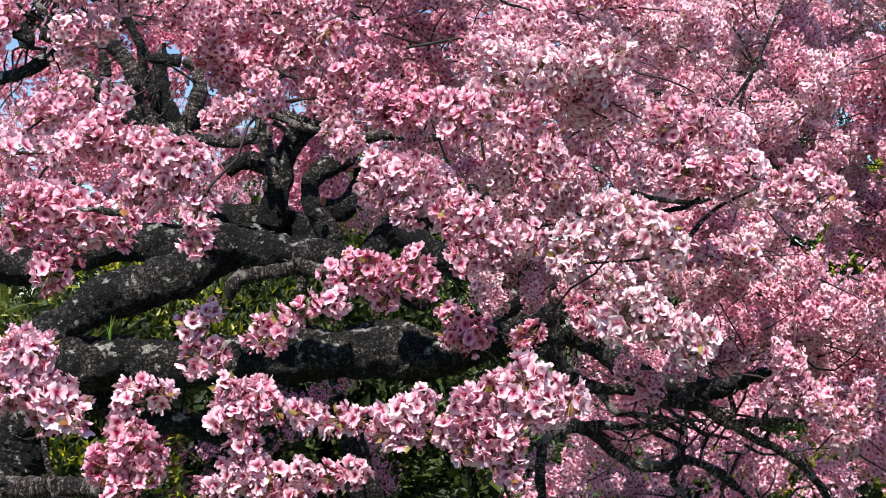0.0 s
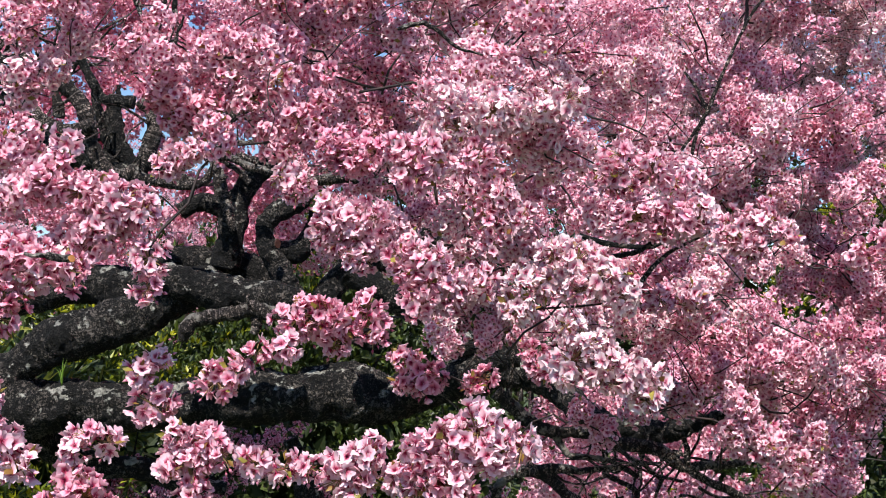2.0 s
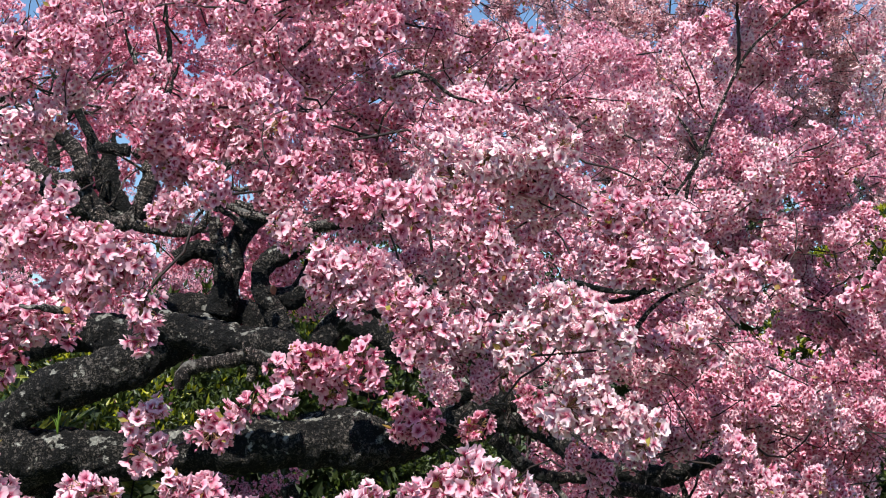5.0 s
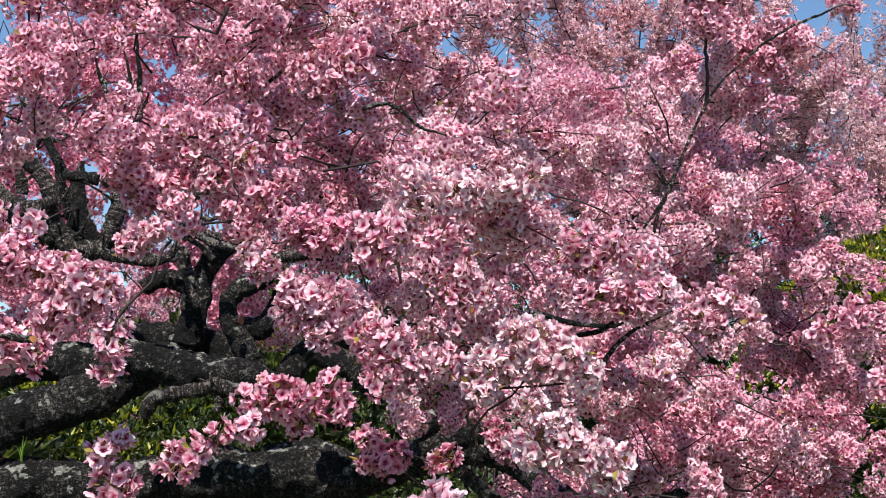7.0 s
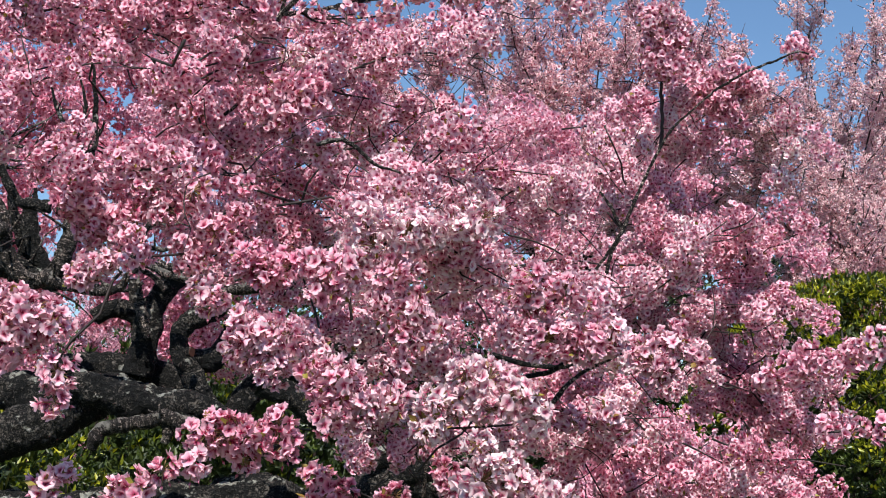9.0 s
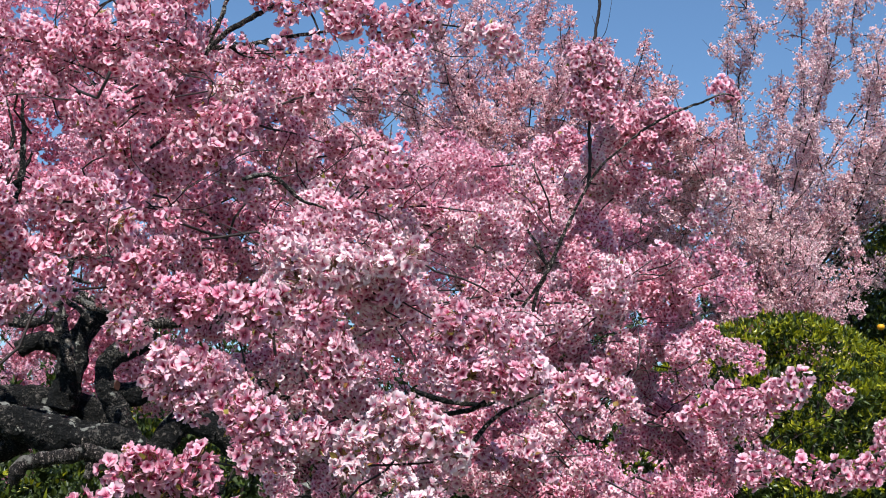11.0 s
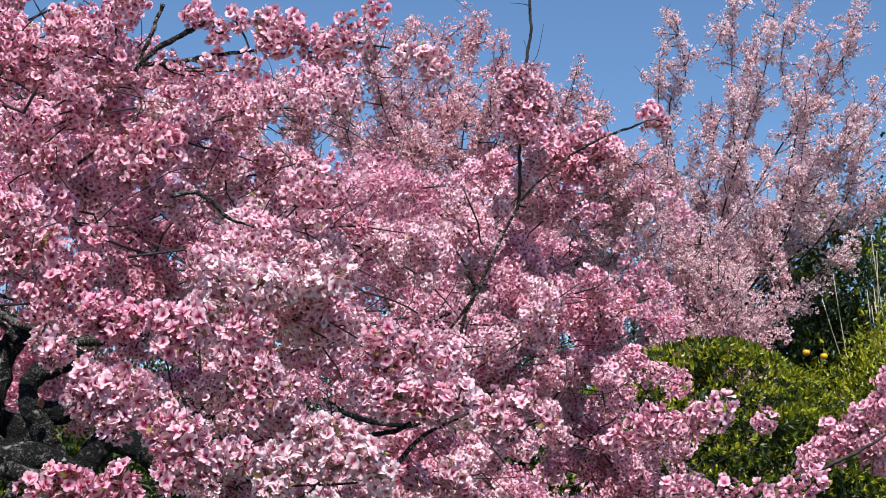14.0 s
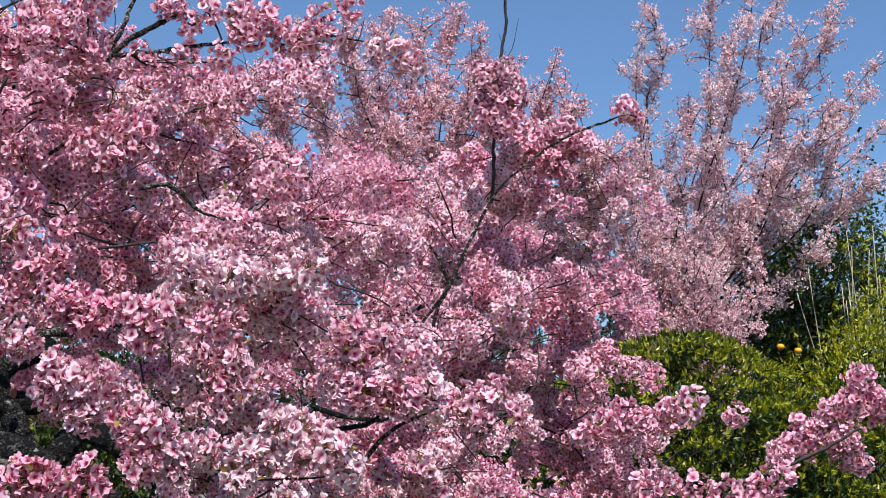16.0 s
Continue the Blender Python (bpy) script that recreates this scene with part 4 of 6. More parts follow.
limb(tree, "branch", [(0.321, 4.909, 1.471, 0.024), (0.448, 4.913, 1.362, 0.02), (0.593, 4.914, 1.341, 0.019), (0.73, 4.916, 1.305, 0.023), (0.848, 4.917, 1.277, 0.02), (0.939, 4.918, 1.234, 0.019), (1.057, 4.918, 1.241, 0.012), (1.156, 4.917, 1.26, 0.008)], BARK_GREY, 12, 7, 0.25)
limb(tree, "branch", [(0.412, 4.918, 1.244, 0.019), (0.503, 4.92, 1.19, 0.019), (0.594, 4.923, 1.118, 0.019), (0.703, 4.924, 1.098, 0.018), (0.803, 4.923, 1.113, 0.014), (0.921, 4.925, 1.056, 0.012), (0.994, 4.928, 0.998, 0.009)], BARK_GREY, 10, 7, 0.25)
limb(tree, "branch", [(0.326, 4.929, 0.963, 0.014), (0.313, 4.925, 1.053, 0.015), (0.313, 4.922, 1.144, 0.016), (0.358, 4.92, 1.202, 0.016), (0.449, 4.919, 1.221, 0.018), (0.594, 4.919, 1.225, 0.011), (0.739, 4.918, 1.233, 0.008)], BARK_GREY, 10, 7, 0.25)
limb(tree, "branch", [(0.92, 4.918, 1.246, 0.016), (1.011, 4.92, 1.192, 0.015), (1.12, 4.922, 1.129, 0.014), (1.202, 4.925, 1.057, 0.012), (1.257, 4.929, 0.966, 0.011)], BARK_GREY, 10, 7, 0.25)
limb(tree, "branch", [(0.939, 4.918, 1.246, 0.012), (0.938, 4.916, 1.301, 0.011), (0.92, 4.914, 1.346, 0.008)], BARK_GREY, 8, 5, 0.2)
limb(tree, "branch", [(0.666, 4.919, 1.218, 0.008), (0.776, 4.922, 1.146, 0.009), (0.74, 4.925, 1.055, 0.011), (0.794, 4.928, 0.983, 0.008)], BARK_GREY, 8, 6, 0.25)
limb(tree, "branch", [(0.503, 4.914, 1.344, 0.011), (0.557, 4.917, 1.272, 0.011), (0.666, 4.917, 1.263, 0.008), (0.775, 4.92, 1.2, 0.007)], BARK_GREY, 8, 6, 0.25)
limb(tree, "limb", [(-1.669, 6.92, 1.231, 0.102), (-1.439, 6.924, 1.142, 0.056), (-1.183, 6.927, 1.067, 0.051), (-0.978, 6.929, 1.016, 0.036), (-0.773, 6.93, 0.979, 0.023)], BARK, 12, 6, 0.35)
limb(tree, "limb", [(-1.932, 6.534, 0.866, 0.043), (-1.787, 6.535, 0.855, 0.051), (-1.643, 6.535, 0.838, 0.043), (-1.474, 6.535, 0.839, 0.036)], BARK_GREY, 12, 6, 0.35)
limb(tree, "limb", [(-0.468, 6.921, 1.21, 0.031), (-0.364, 6.935, 0.853, 0.066), (-0.312, 6.945, 0.598, 0.077)], BARK, 12, 6, 0.3)
limb(tree, "branch", [(-1.109, 4.215, 1.297, 0.006), (-1.093, 4.219, 1.204, 0.009), (-1.074, 4.222, 1.126, 0.008), (-1.061, 4.225, 1.049, 0.008)], BARK_GREY, 8, 6, 0.2)
limb(tree, "branch", [(-0.429, 3.93, 2.589, 0.009), (-0.349, 3.901, 2.67, 0.008), (-0.268, 3.873, 2.744, 0.006), (-0.218, 3.847, 2.839, 0.006), (-0.183, 3.827, 2.918, 0.006)], BARK_GREY, 8, 6, 0.2)
limb(tree, "branch", [(-0.414, 3.928, 2.583, 0.006), (-0.318, 3.903, 2.629, 0.006), (-0.235, 3.88, 2.67, 0.005), (-0.201, 3.869, 2.697, 0.004)], BARK_GREY, 8, 6, 0.2)
limb(tree, "branch", [(-0.103, 3.645, 2.693, 0.007), (-0.053, 3.627, 2.742, 0.007), (-0.001, 3.612, 2.777, 0.006), (0.077, 3.591, 2.814, 0.004)], BARK_GREY, 8, 6, 0.2)
limb(tree, "branch", [(-0.096, 3.642, 2.702, 0.006), (-0.01, 3.625, 2.71, 0.006), (0.07, 3.607, 2.727, 0.005), (0.163, 3.588, 2.741, 0.004), (0.27, 3.565, 2.76, 0.004), (0.391, 3.541, 2.768, 0.003), (0.499, 3.523, 2.758, 0.002), (0.609, 3.507, 2.731, 0.002)], BARK_GREY, 8, 6, 0.2)
limb(tree, "branch", [(-0.107, 3.745, 2.714, 0.005), (-0.078, 3.725, 2.799, 0.005), (-0.049, 3.705, 2.883, 0.005)], BARK_GREY, 8, 5, 0.2)
limb(tree, "branch", [(-0.317, 3.941, 2.408, 0.005), (-0.265, 3.919, 2.481, 0.005), (-0.209, 3.899, 2.533, 0.004)], BARK_GREY, 8, 5, 0.2)
limb(tree, "branch", [(0.843, 4.368, 2.116, 0.0056), (0.854, 4.356, 2.198, 0.0056), (0.878, 4.344, 2.272, 0.0056), (0.894, 4.339, 2.3, 0.0062), (0.93, 4.323, 2.395, 0.0049), (0.967, 4.308, 2.481, 0.0044), (0.995, 4.297, 2.54, 0.0044), (1.03, 4.287, 2.597, 0.0037), (1.081, 4.276, 2.647, 0.0032), (1.15, 4.261, 2.71, 0.0027)], BARK_GREY, 8, 6, 0.16)
limb(tree, "branch", [(0.894, 4.339, 2.3, 0.0059), (0.873, 4.335, 2.337, 0.0053), (0.856, 4.332, 2.368, 0.0046), (0.825, 4.329, 2.41, 0.0033)], BARK_GREY, 8, 6, 0.16)
limb(tree, "branch", [(1.072, 4.636, 2.612, 0.0057), (1.077, 4.624, 2.695, 0.0053), (1.071, 4.613, 2.774, 0.0053), (1.073, 4.598, 2.88, 0.0053), (1.077, 4.586, 2.968, 0.0053), (1.076, 4.571, 3.074, 0.005), (1.087, 4.556, 3.18, 0.0046), (1.079, 4.544, 3.268, 0.0043), (1.093, 4.531, 3.356, 0.0036)], TWIG, 8, 6, 0.25)
limb(tree, "branch", [(1.188, 4.405, 2.746, 0.0041), (1.28, 4.39, 2.802, 0.0038), (1.364, 4.378, 2.837, 0.0034), (1.431, 4.369, 2.866, 0.0031), (1.468, 4.367, 2.86, 0.0026)], BARK_GREY, 8, 6, 0.16)
limb(tree, "branch", [(0.884, 4.29, 2.289, 0.0049), (0.819, 4.309, 2.191, 0.0042), (0.787, 4.314, 2.174, 0.0036), (0.698, 4.326, 2.144, 0.0029)], BARK_GREY, 8, 6, 0.16)
limb(tree, "branch", [(0.372, 3.075, 1.843, 0.0040), (0.395, 3.075, 1.834, 0.0052), (0.441, 3.074, 1.823, 0.0052), (0.493, 3.072, 1.816, 0.0046), (0.544, 3.068, 1.825, 0.0035)], BARK, 10, 6, 0.2)
limb(tree, "branch", [(0.406, 2.991, 1.787, 0.0040), (0.433, 2.986, 1.795, 0.0050), (0.471, 2.979, 1.802, 0.0050), (0.509, 2.97, 1.821, 0.0040), (0.541, 2.963, 1.831, 0.0022)], BARK, 10, 6, 0.2)
limb(tree, "branch", [(0.47, 2.939, 1.735, 0.0050), (0.493, 2.931, 1.764, 0.0050), (0.518, 2.922, 1.792, 0.0039), (0.555, 2.913, 1.812, 0.0027), (0.602, 2.901, 1.837, 0.0019)], BARK_GREY, 10, 6, 0.2)
limb(tree, "branch", [(0.002, 3.243, 2.298, 0.0037), (0.032, 3.241, 2.306, 0.0049), (0.063, 3.239, 2.308, 0.0049), (0.093, 3.239, 2.289, 0.0043), (0.13, 3.241, 2.258, 0.0037), (0.185, 3.24, 2.241, 0.0024)], BARK_GREY, 8, 6, 0.2)
limb(tree, "branch", [(-0.365, 5.583, 2.2, 0.0166), (-0.302, 5.579, 2.227, 0.0187), (-0.198, 5.575, 2.238, 0.0187), (-0.095, 5.574, 2.221, 0.0166), (-0.012, 5.571, 2.224, 0.0125), (0.071, 5.567, 2.249, 0.0083)], BARK_GREY, 10, 6, 0.25)
limb(tree, "branch", [(1.724, 4.112, 1.751, 0.005), (1.831, 4.083, 1.799, 0.005), (1.936, 4.054, 1.853, 0.005), (2.028, 4.027, 1.912, 0.003)], TWIG, 8, 6, 0.2)
# sawn faces of pruned branches
def sawn(parent, at, normal, r, wood=CUT_WOOD):
    m = facing(normal, 0)
    k = np.arange(14) * 2 * math.pi / 14
    ring = np.c_[np.cos(k), np.sin(k), np.zeros(14)] * r * rng.uniform(0.92, 1.06, (14, 1))
    v = np.vstack([ring, ring * 0.93 + [0, 0, r * 0.12], [[0, 0, r * 0.10]], ring * 1.02 - [0, 0, r * 0.9]]) @ m.T + np.array(at) - np.array(parent.location)
    i = np.arange(14); j = (i + 1) % 14
    t = np.vstack([np.c_[i, j, j + 14], np.c_[i, j + 14, i + 14], np.c_[i + 14, j + 14, np.full(14, 28)], np.c_[i + 29, j + 29, j], np.c_[i + 29, j, i]])
    slots = np.concatenate([np.zeros(14), np.zeros(14), np.zeros(14), np.ones(28)])
    child("sawn_face", mesh_of("sawn_face", v, t, [wood, BARK_GREY], slots, smooth=False), parent, "orange sawn face of a pruned branch")
sawn(tree, (-0.526, 6.647, 2.069), (0.86, -0.5, 0.0), 0.0225, CUT_OLD)
limb(tree, "branch", [(-0.545, 2.416, 1.756, 0.007), (-0.525, 2.416, 1.754, 0.007), (-0.509, 2.416, 1.751, 0.007)], BARK_GREY, 12, 6, 0.13)
limb(tree, "branch", [(-0.582, 2.416, 1.759, 0.003), (-0.551, 2.416, 1.755, 0.004), (-0.519, 2.416, 1.752, 0.004), (-0.509, 2.416, 1.751, 0.005)], BARK_GREY, 10, 6, 0.2)
sawn(tree, (-0.505, 2.406, 1.751), (0.6, -0.8, 0.1), 0.0062)

# near sprays
spray(tree, [(-0.722, 2.547, 1.737, 0.047), (-0.684, 2.545, 1.775, 0.042), (-0.637, 2.546, 1.761, 0.052), (-0.59, 2.546, 1.747, 0.052), (-0.538, 2.547, 1.738, 0.033), (-0.646, 2.548, 1.69, 0.038), (-0.655, 2.55, 1.662, 0.026)], PETAL_DEEP_SHADE)
spray(tree, [(-0.736, 2.592, 1.865, 0.037), (-0.65, 2.591, 1.87, 0.035), (-0.582, 2.59, 1.899, 0.053), (-0.525, 2.591, 1.875, 0.048), (-0.467, 2.592, 1.846, 0.058), (-0.495, 2.594, 1.793, 0.053), (-0.428, 2.592, 1.847, 0.04), (-0.418, 2.596, 1.76, 0.04), (-0.418, 2.598, 1.712, 0.025)], PETAL)
spray(tree, [(-0.599, 2.547, 1.728, 0.032), (-0.552, 2.546, 1.747, 0.028)], PETAL_PALE_LIT)
spray(tree, [(-0.141, 3.000, 1.896, 0.040), (-0.107, 3.001, 1.863, 0.055), (-0.051, 3.002, 1.842, 0.067), (-0.018, 3.001, 1.875, 0.047), (-0.074, 3.003, 1.802, 0.040), (-0.152, 3.002, 1.841, 0.040)], PETAL)
spray(tree, [(0.027, 2.946, 1.761, 0.044), (0.070, 2.945, 1.771, 0.050), (0.103, 2.946, 1.734, 0.060), (0.147, 2.948, 1.729, 0.046), (0.060, 2.948, 1.717, 0.044), (0.004, 2.944, 1.794, 0.027)], PETAL)
spray(tree, [(0.275, 2.709, 1.778, 0.045), (0.326, 2.710, 1.754, 0.055), (0.376, 2.710, 1.729, 0.051), (0.275, 2.712, 1.718, 0.046), (0.215, 2.713, 1.683, 0.042), (0.406, 2.712, 1.699, 0.038), (0.235, 2.710, 1.729, 0.038)], PETAL_PALE_LIT)
spray(tree, [(-0.187, 2.899, 1.672, 0.039), (-0.133, 2.899, 1.672, 0.049), (-0.09, 2.9, 1.662, 0.047), (-0.047, 2.899, 1.694, 0.032), (-0.111, 2.902, 1.619, 0.039), (-0.042, 2.9, 1.651, 0.037)], PETAL_DEEP_SHADE)
spray(tree, [(-0.407, 2.697, 1.592, 0.037), (-0.441, 2.697, 1.567, 0.023), (-0.432, 2.699, 1.516, 0.040), (-0.397, 2.699, 1.522, 0.031), (-0.312, 2.697, 1.552, 0.037), (-0.282, 2.697, 1.573, 0.026), (-0.243, 2.696, 1.602, 0.031), (-0.192, 2.696, 1.608, 0.026)], PETAL)
spray(tree, [(-0.505, 2.527, 1.471, 0.034), (-0.468, 2.528, 1.457, 0.028), (-0.524, 2.528, 1.448, 0.020)], PETAL)
spray(tree, [(-0.369, 2.608, 1.462, 0.035), (-0.33, 2.608, 1.452, 0.046), (-0.349, 2.609, 1.419, 0.039), (-0.292, 2.609, 1.429, 0.037), (-0.378, 2.609, 1.414, 0.027)], PETAL)
spray(tree, [(-0.216, 2.408, 1.433, 0.03), (-0.171, 2.409, 1.424, 0.032), (-0.127, 2.409, 1.429, 0.036), (-0.083, 2.408, 1.434, 0.039), (-0.038, 2.408, 1.447, 0.041), (-0.002, 2.41, 1.403, 0.044), (-0.047, 2.41, 1.403, 0.041), (-0.082, 2.41, 1.407, 0.032)], PETAL)
spray(tree, [(0.041, 2.358, 1.442, 0.044), (0.084, 2.357, 1.468, 0.045), (0.128, 2.356, 1.486, 0.038), (0.154, 2.358, 1.451, 0.042), (0.198, 2.357, 1.464, 0.031), (0.085, 2.359, 1.407, 0.044), (0.041, 2.36, 1.394, 0.04), (0.102, 2.361, 1.368, 0.031), (0.058, 2.359, 1.416, 0.038), (0.107, 2.362, 1.346, 0.017)], PETAL)
spray(tree, [(-0.65, 2.304, 1.536, 0.043), (-0.612, 2.305, 1.528, 0.041), (-0.654, 2.306, 1.485, 0.044), (-0.607, 2.307, 1.477, 0.037), (-0.573, 2.307, 1.468, 0.031), (-0.556, 2.308, 1.439, 0.026), (-0.599, 2.308, 1.438, 0.022)], PETAL)
spray(tree, [(-0.568, 2.71, 1.391, 0.028), (-0.538, 2.712, 1.346, 0.046), (-0.583, 2.713, 1.326, 0.038), (-0.513, 2.713, 1.316, 0.03), (-0.562, 2.715, 1.281, 0.04), (-0.608, 2.713, 1.316, 0.025)], PETAL_DEEP_SHADE)
spray(tree, [(-0.34, 2.612, 1.356, 0.029), (-0.349, 2.613, 1.318, 0.039), (-0.301, 2.614, 1.299, 0.042), (-0.234, 2.613, 1.323, 0.04), (-0.185, 2.614, 1.309, 0.04), (-0.147, 2.613, 1.323, 0.024), (-0.387, 2.614, 1.289, 0.024), (-0.253, 2.615, 1.28, 0.039)], PETAL)
spray(tree, [(0.302, 2.670, 1.659, 0.036), (0.342, 2.671, 1.620, 0.038), (0.313, 2.672, 1.590, 0.036), (0.373, 2.673, 1.585, 0.045), (0.422, 2.673, 1.571, 0.044), (0.461, 2.674, 1.551, 0.038), (0.442, 2.675, 1.521, 0.030), (0.392, 2.674, 1.550, 0.034)], PETAL_PALE_LIT)
spray(tree, [(0.02, 3.305, 1.536, 0.032), (0.063, 3.304, 1.555, 0.037), (0.02, 3.303, 1.591, 0.029), (0.161, 3.305, 1.537, 0.037), (0.191, 3.305, 1.549, 0.022)], PETAL_DEEP_SHADE)
spray(tree, [(0.313, 3.304, 1.574, 0.042), (0.35, 3.305, 1.55, 0.029), (0.301, 3.302, 1.611, 0.037)], PETAL_DEEP_SHADE)
spray(tree, [(-0.361, 3.279, 2.207, 0.054), (-0.312, 3.28, 2.158, 0.051), (-0.276, 3.279, 2.201, 0.049), (-0.398, 3.278, 2.231, 0.044), (-0.325, 3.277, 2.244, 0.046)], PETAL)
spray(tree, [(-0.508, 3.281, 2.157, 0.044), (-0.471, 3.282, 2.121, 0.039), (-0.422, 3.282, 2.115, 0.044), (-0.385, 3.281, 2.146, 0.034), (-0.532, 3.28, 2.176, 0.027)], PETAL_DEEP_SHADE)
spray(tree, [(-0.208, 3.282, 2.11, 0.044), (-0.165, 3.281, 2.134, 0.046), (-0.177, 3.283, 2.085, 0.034), (-0.238, 3.285, 2.036, 0.034)], PETAL_DEEP_SHADE)
spray(tree, [(-0.121, 3.085, 2.033, 0.039), (-0.075, 3.086, 2.01, 0.046), (-0.034, 3.086, 2.016, 0.034), (-0.097, 3.087, 1.987, 0.03), (-0.143, 3.086, 2.01, 0.023)], PETAL_DEEP_SHADE)
spray(tree, [(0.017, 2.987, 1.986, 0.04), (0.061, 2.987, 1.992, 0.038), (0.034, 2.988, 1.959, 0.036), (0.006, 2.986, 2.009, 0.022)], PETAL)
spray(tree, [(-0.456, 3.186, 2.004, 0.047), (-0.421, 3.186, 2.022, 0.033), (-0.48, 3.187, 1.987, 0.026)], PETAL)
spray(tree, [(-0.224, 3.088, 1.958, 0.028), (-0.183, 3.089, 1.941, 0.034), (-0.201, 3.09, 1.924, 0.023)], PETAL)
spray(tree, [(0.169, 3.172, 2.010, 0.038), (0.205, 3.172, 2.022, 0.035), (0.158, 3.174, 1.951, 0.050), (0.216, 3.175, 1.927, 0.042), (0.228, 3.174, 1.963, 0.035)], PETAL)
spray(tree, [(0.193, 3.178, 1.880, 0.038), (0.241, 3.178, 1.858, 0.050), (0.206, 3.180, 1.821, 0.042), (0.264, 3.177, 1.893, 0.035)], PETAL)
spray(tree, [(0.403, 2.888, 1.953, 0.039), (0.446, 2.889, 1.927, 0.047), (0.489, 2.888, 1.959, 0.043), (0.424, 2.887, 1.986, 0.032), (0.532, 2.889, 1.933, 0.037)], PETAL)
spray(tree, [(0.446, 2.892, 1.857, 0.041), (0.489, 2.892, 1.868, 0.047), (0.543, 2.892, 1.857, 0.047), (0.586, 2.892, 1.863, 0.039), (0.511, 2.893, 1.836, 0.032)], PETAL)
spray(tree, [(0.112, 3.181, 2.131, 0.04), (0.136, 3.184, 2.072, 0.04), (0.195, 3.182, 2.108, 0.047), (0.255, 3.183, 2.096, 0.05), (0.314, 3.182, 2.108, 0.045), (0.361, 3.181, 2.132, 0.038)], PETAL_PALE_LIT)
spray(tree, [(0.74, 3.292, 1.869, 0.044), (0.801, 3.291, 1.894, 0.046), (0.777, 3.293, 1.832, 0.042), (0.85, 3.292, 1.857, 0.037)], PETAL)
spray(tree, [(0.908, 4.008, 1.464, 0.053), (0.938, 4.011, 1.405, 0.053), (0.997, 4.013, 1.346, 0.062), (1.087, 4.014, 1.317, 0.066), (1.116, 4.011, 1.376, 0.050), (0.893, 4.011, 1.391, 0.042), (1.056, 4.016, 1.272, 0.045)], PETAL)
spray(tree, [(0.539, 3.066, 1.712, 0.039), (0.585, 3.067, 1.702, 0.032), (0.641, 3.067, 1.690, 0.039), (0.607, 3.066, 1.724, 0.029)], PETAL)
# sprays of the outer and upper crown
spray(tree, [(1.033, 4.516, 3.004, 0.051), (1.075, 4.516, 2.961, 0.078), (1.087, 4.523, 2.909, 0.083), (1.043, 4.531, 2.908, 0.060), (1.064, 4.536, 2.856, 0.051)], PETAL, 0, 1.7)
spray(tree, [(1.203, 4.725, 2.809, 0.051), (1.266, 4.71, 2.83, 0.074), (1.327, 4.693, 2.859, 0.074), (1.374, 4.686, 2.852, 0.051), (1.296, 4.712, 2.785, 0.070)], PETAL, 0, 1.6)
spray(tree, [(1.512, 4.642, 2.957, 0.026), (1.55, 4.639, 2.935, 0.026)], PETAL, 0)
spray(tree, [(1.127, 3.671, 1.84, 0.042), (1.195, 3.654, 1.863, 0.048), (1.263, 3.639, 1.88, 0.048), (1.316, 3.624, 1.909, 0.042), (1.364, 3.613, 1.918, 0.025), (1.205, 3.644, 1.912, 0.034)], PETAL)
spray(tree, [(2.069, 4.075, 2.063, 0.050), (2.098, 4.082, 1.999, 0.059), (2.044, 4.096, 1.973, 0.056), (1.980, 4.109, 1.962, 0.042), (1.984, 4.123, 1.882, 0.056), (1.906, 4.141, 1.863, 0.056), (1.844, 4.157, 1.837, 0.046), (2.036, 4.118, 1.851, 0.062), (2.069, 4.118, 1.813, 0.032)], PETAL)
spray(tree, [(1.211, 3.473, 1.705, 0.04), (1.275, 3.459, 1.715, 0.035), (1.341, 3.448, 1.71, 0.035), (1.408, 3.437, 1.702, 0.032), (1.466, 3.425, 1.709, 0.029), (1.513, 3.411, 1.739, 0.032)], PETAL)
spray(tree, [(1.936, 4.736, 1.979, 0.026)], PETAL, 0)
spray(tree, [(0.195, 3.472, 2.78, 0.045), (0.224, 3.474, 2.735, 0.051), (0.262, 3.462, 2.762, 0.045), (0.304, 3.462, 2.718, 0.04), (0.362, 3.448, 2.739, 0.043), (0.421, 3.437, 2.741, 0.032), (0.392, 3.435, 2.78, 0.032), (0.456, 3.419, 2.808, 0.032)], PETAL)
spray(tree, [(0.521, 3.423, 2.712, 0.029), (0.554, 3.417, 2.713, 0.035), (0.588, 3.414, 2.695, 0.024), (0.62, 3.412, 2.672, 0.013)], PETAL_PALE_LIT)
spray(tree, [(-0.1, 3.578, 2.487, 0.048), (-0.048, 3.567, 2.495, 0.053), (-0.007, 3.564, 2.47, 0.048), (-0.071, 3.58, 2.441, 0.048), (-0.138, 3.59, 2.459, 0.037)], PETAL)
spray(tree, [(-0.286, 3.66, 2.801, 0.052), (-0.228, 3.659, 2.749, 0.058), (-0.159, 3.652, 2.711, 0.049), (-0.308, 3.676, 2.733, 0.047), (-0.33, 3.694, 2.651, 0.049), (-0.237, 3.674, 2.668, 0.041)], PETAL)
spray(tree, [(0.036, 3.596, 2.826, 0.041), (0.093, 3.592, 2.787, 0.038), (0.131, 3.58, 2.816, 0.038), (0.165, 3.593, 2.709, 0.027), (-0.023, 3.63, 2.696, 0.03), (0.085, 3.608, 2.706, 0.027)], PETAL)
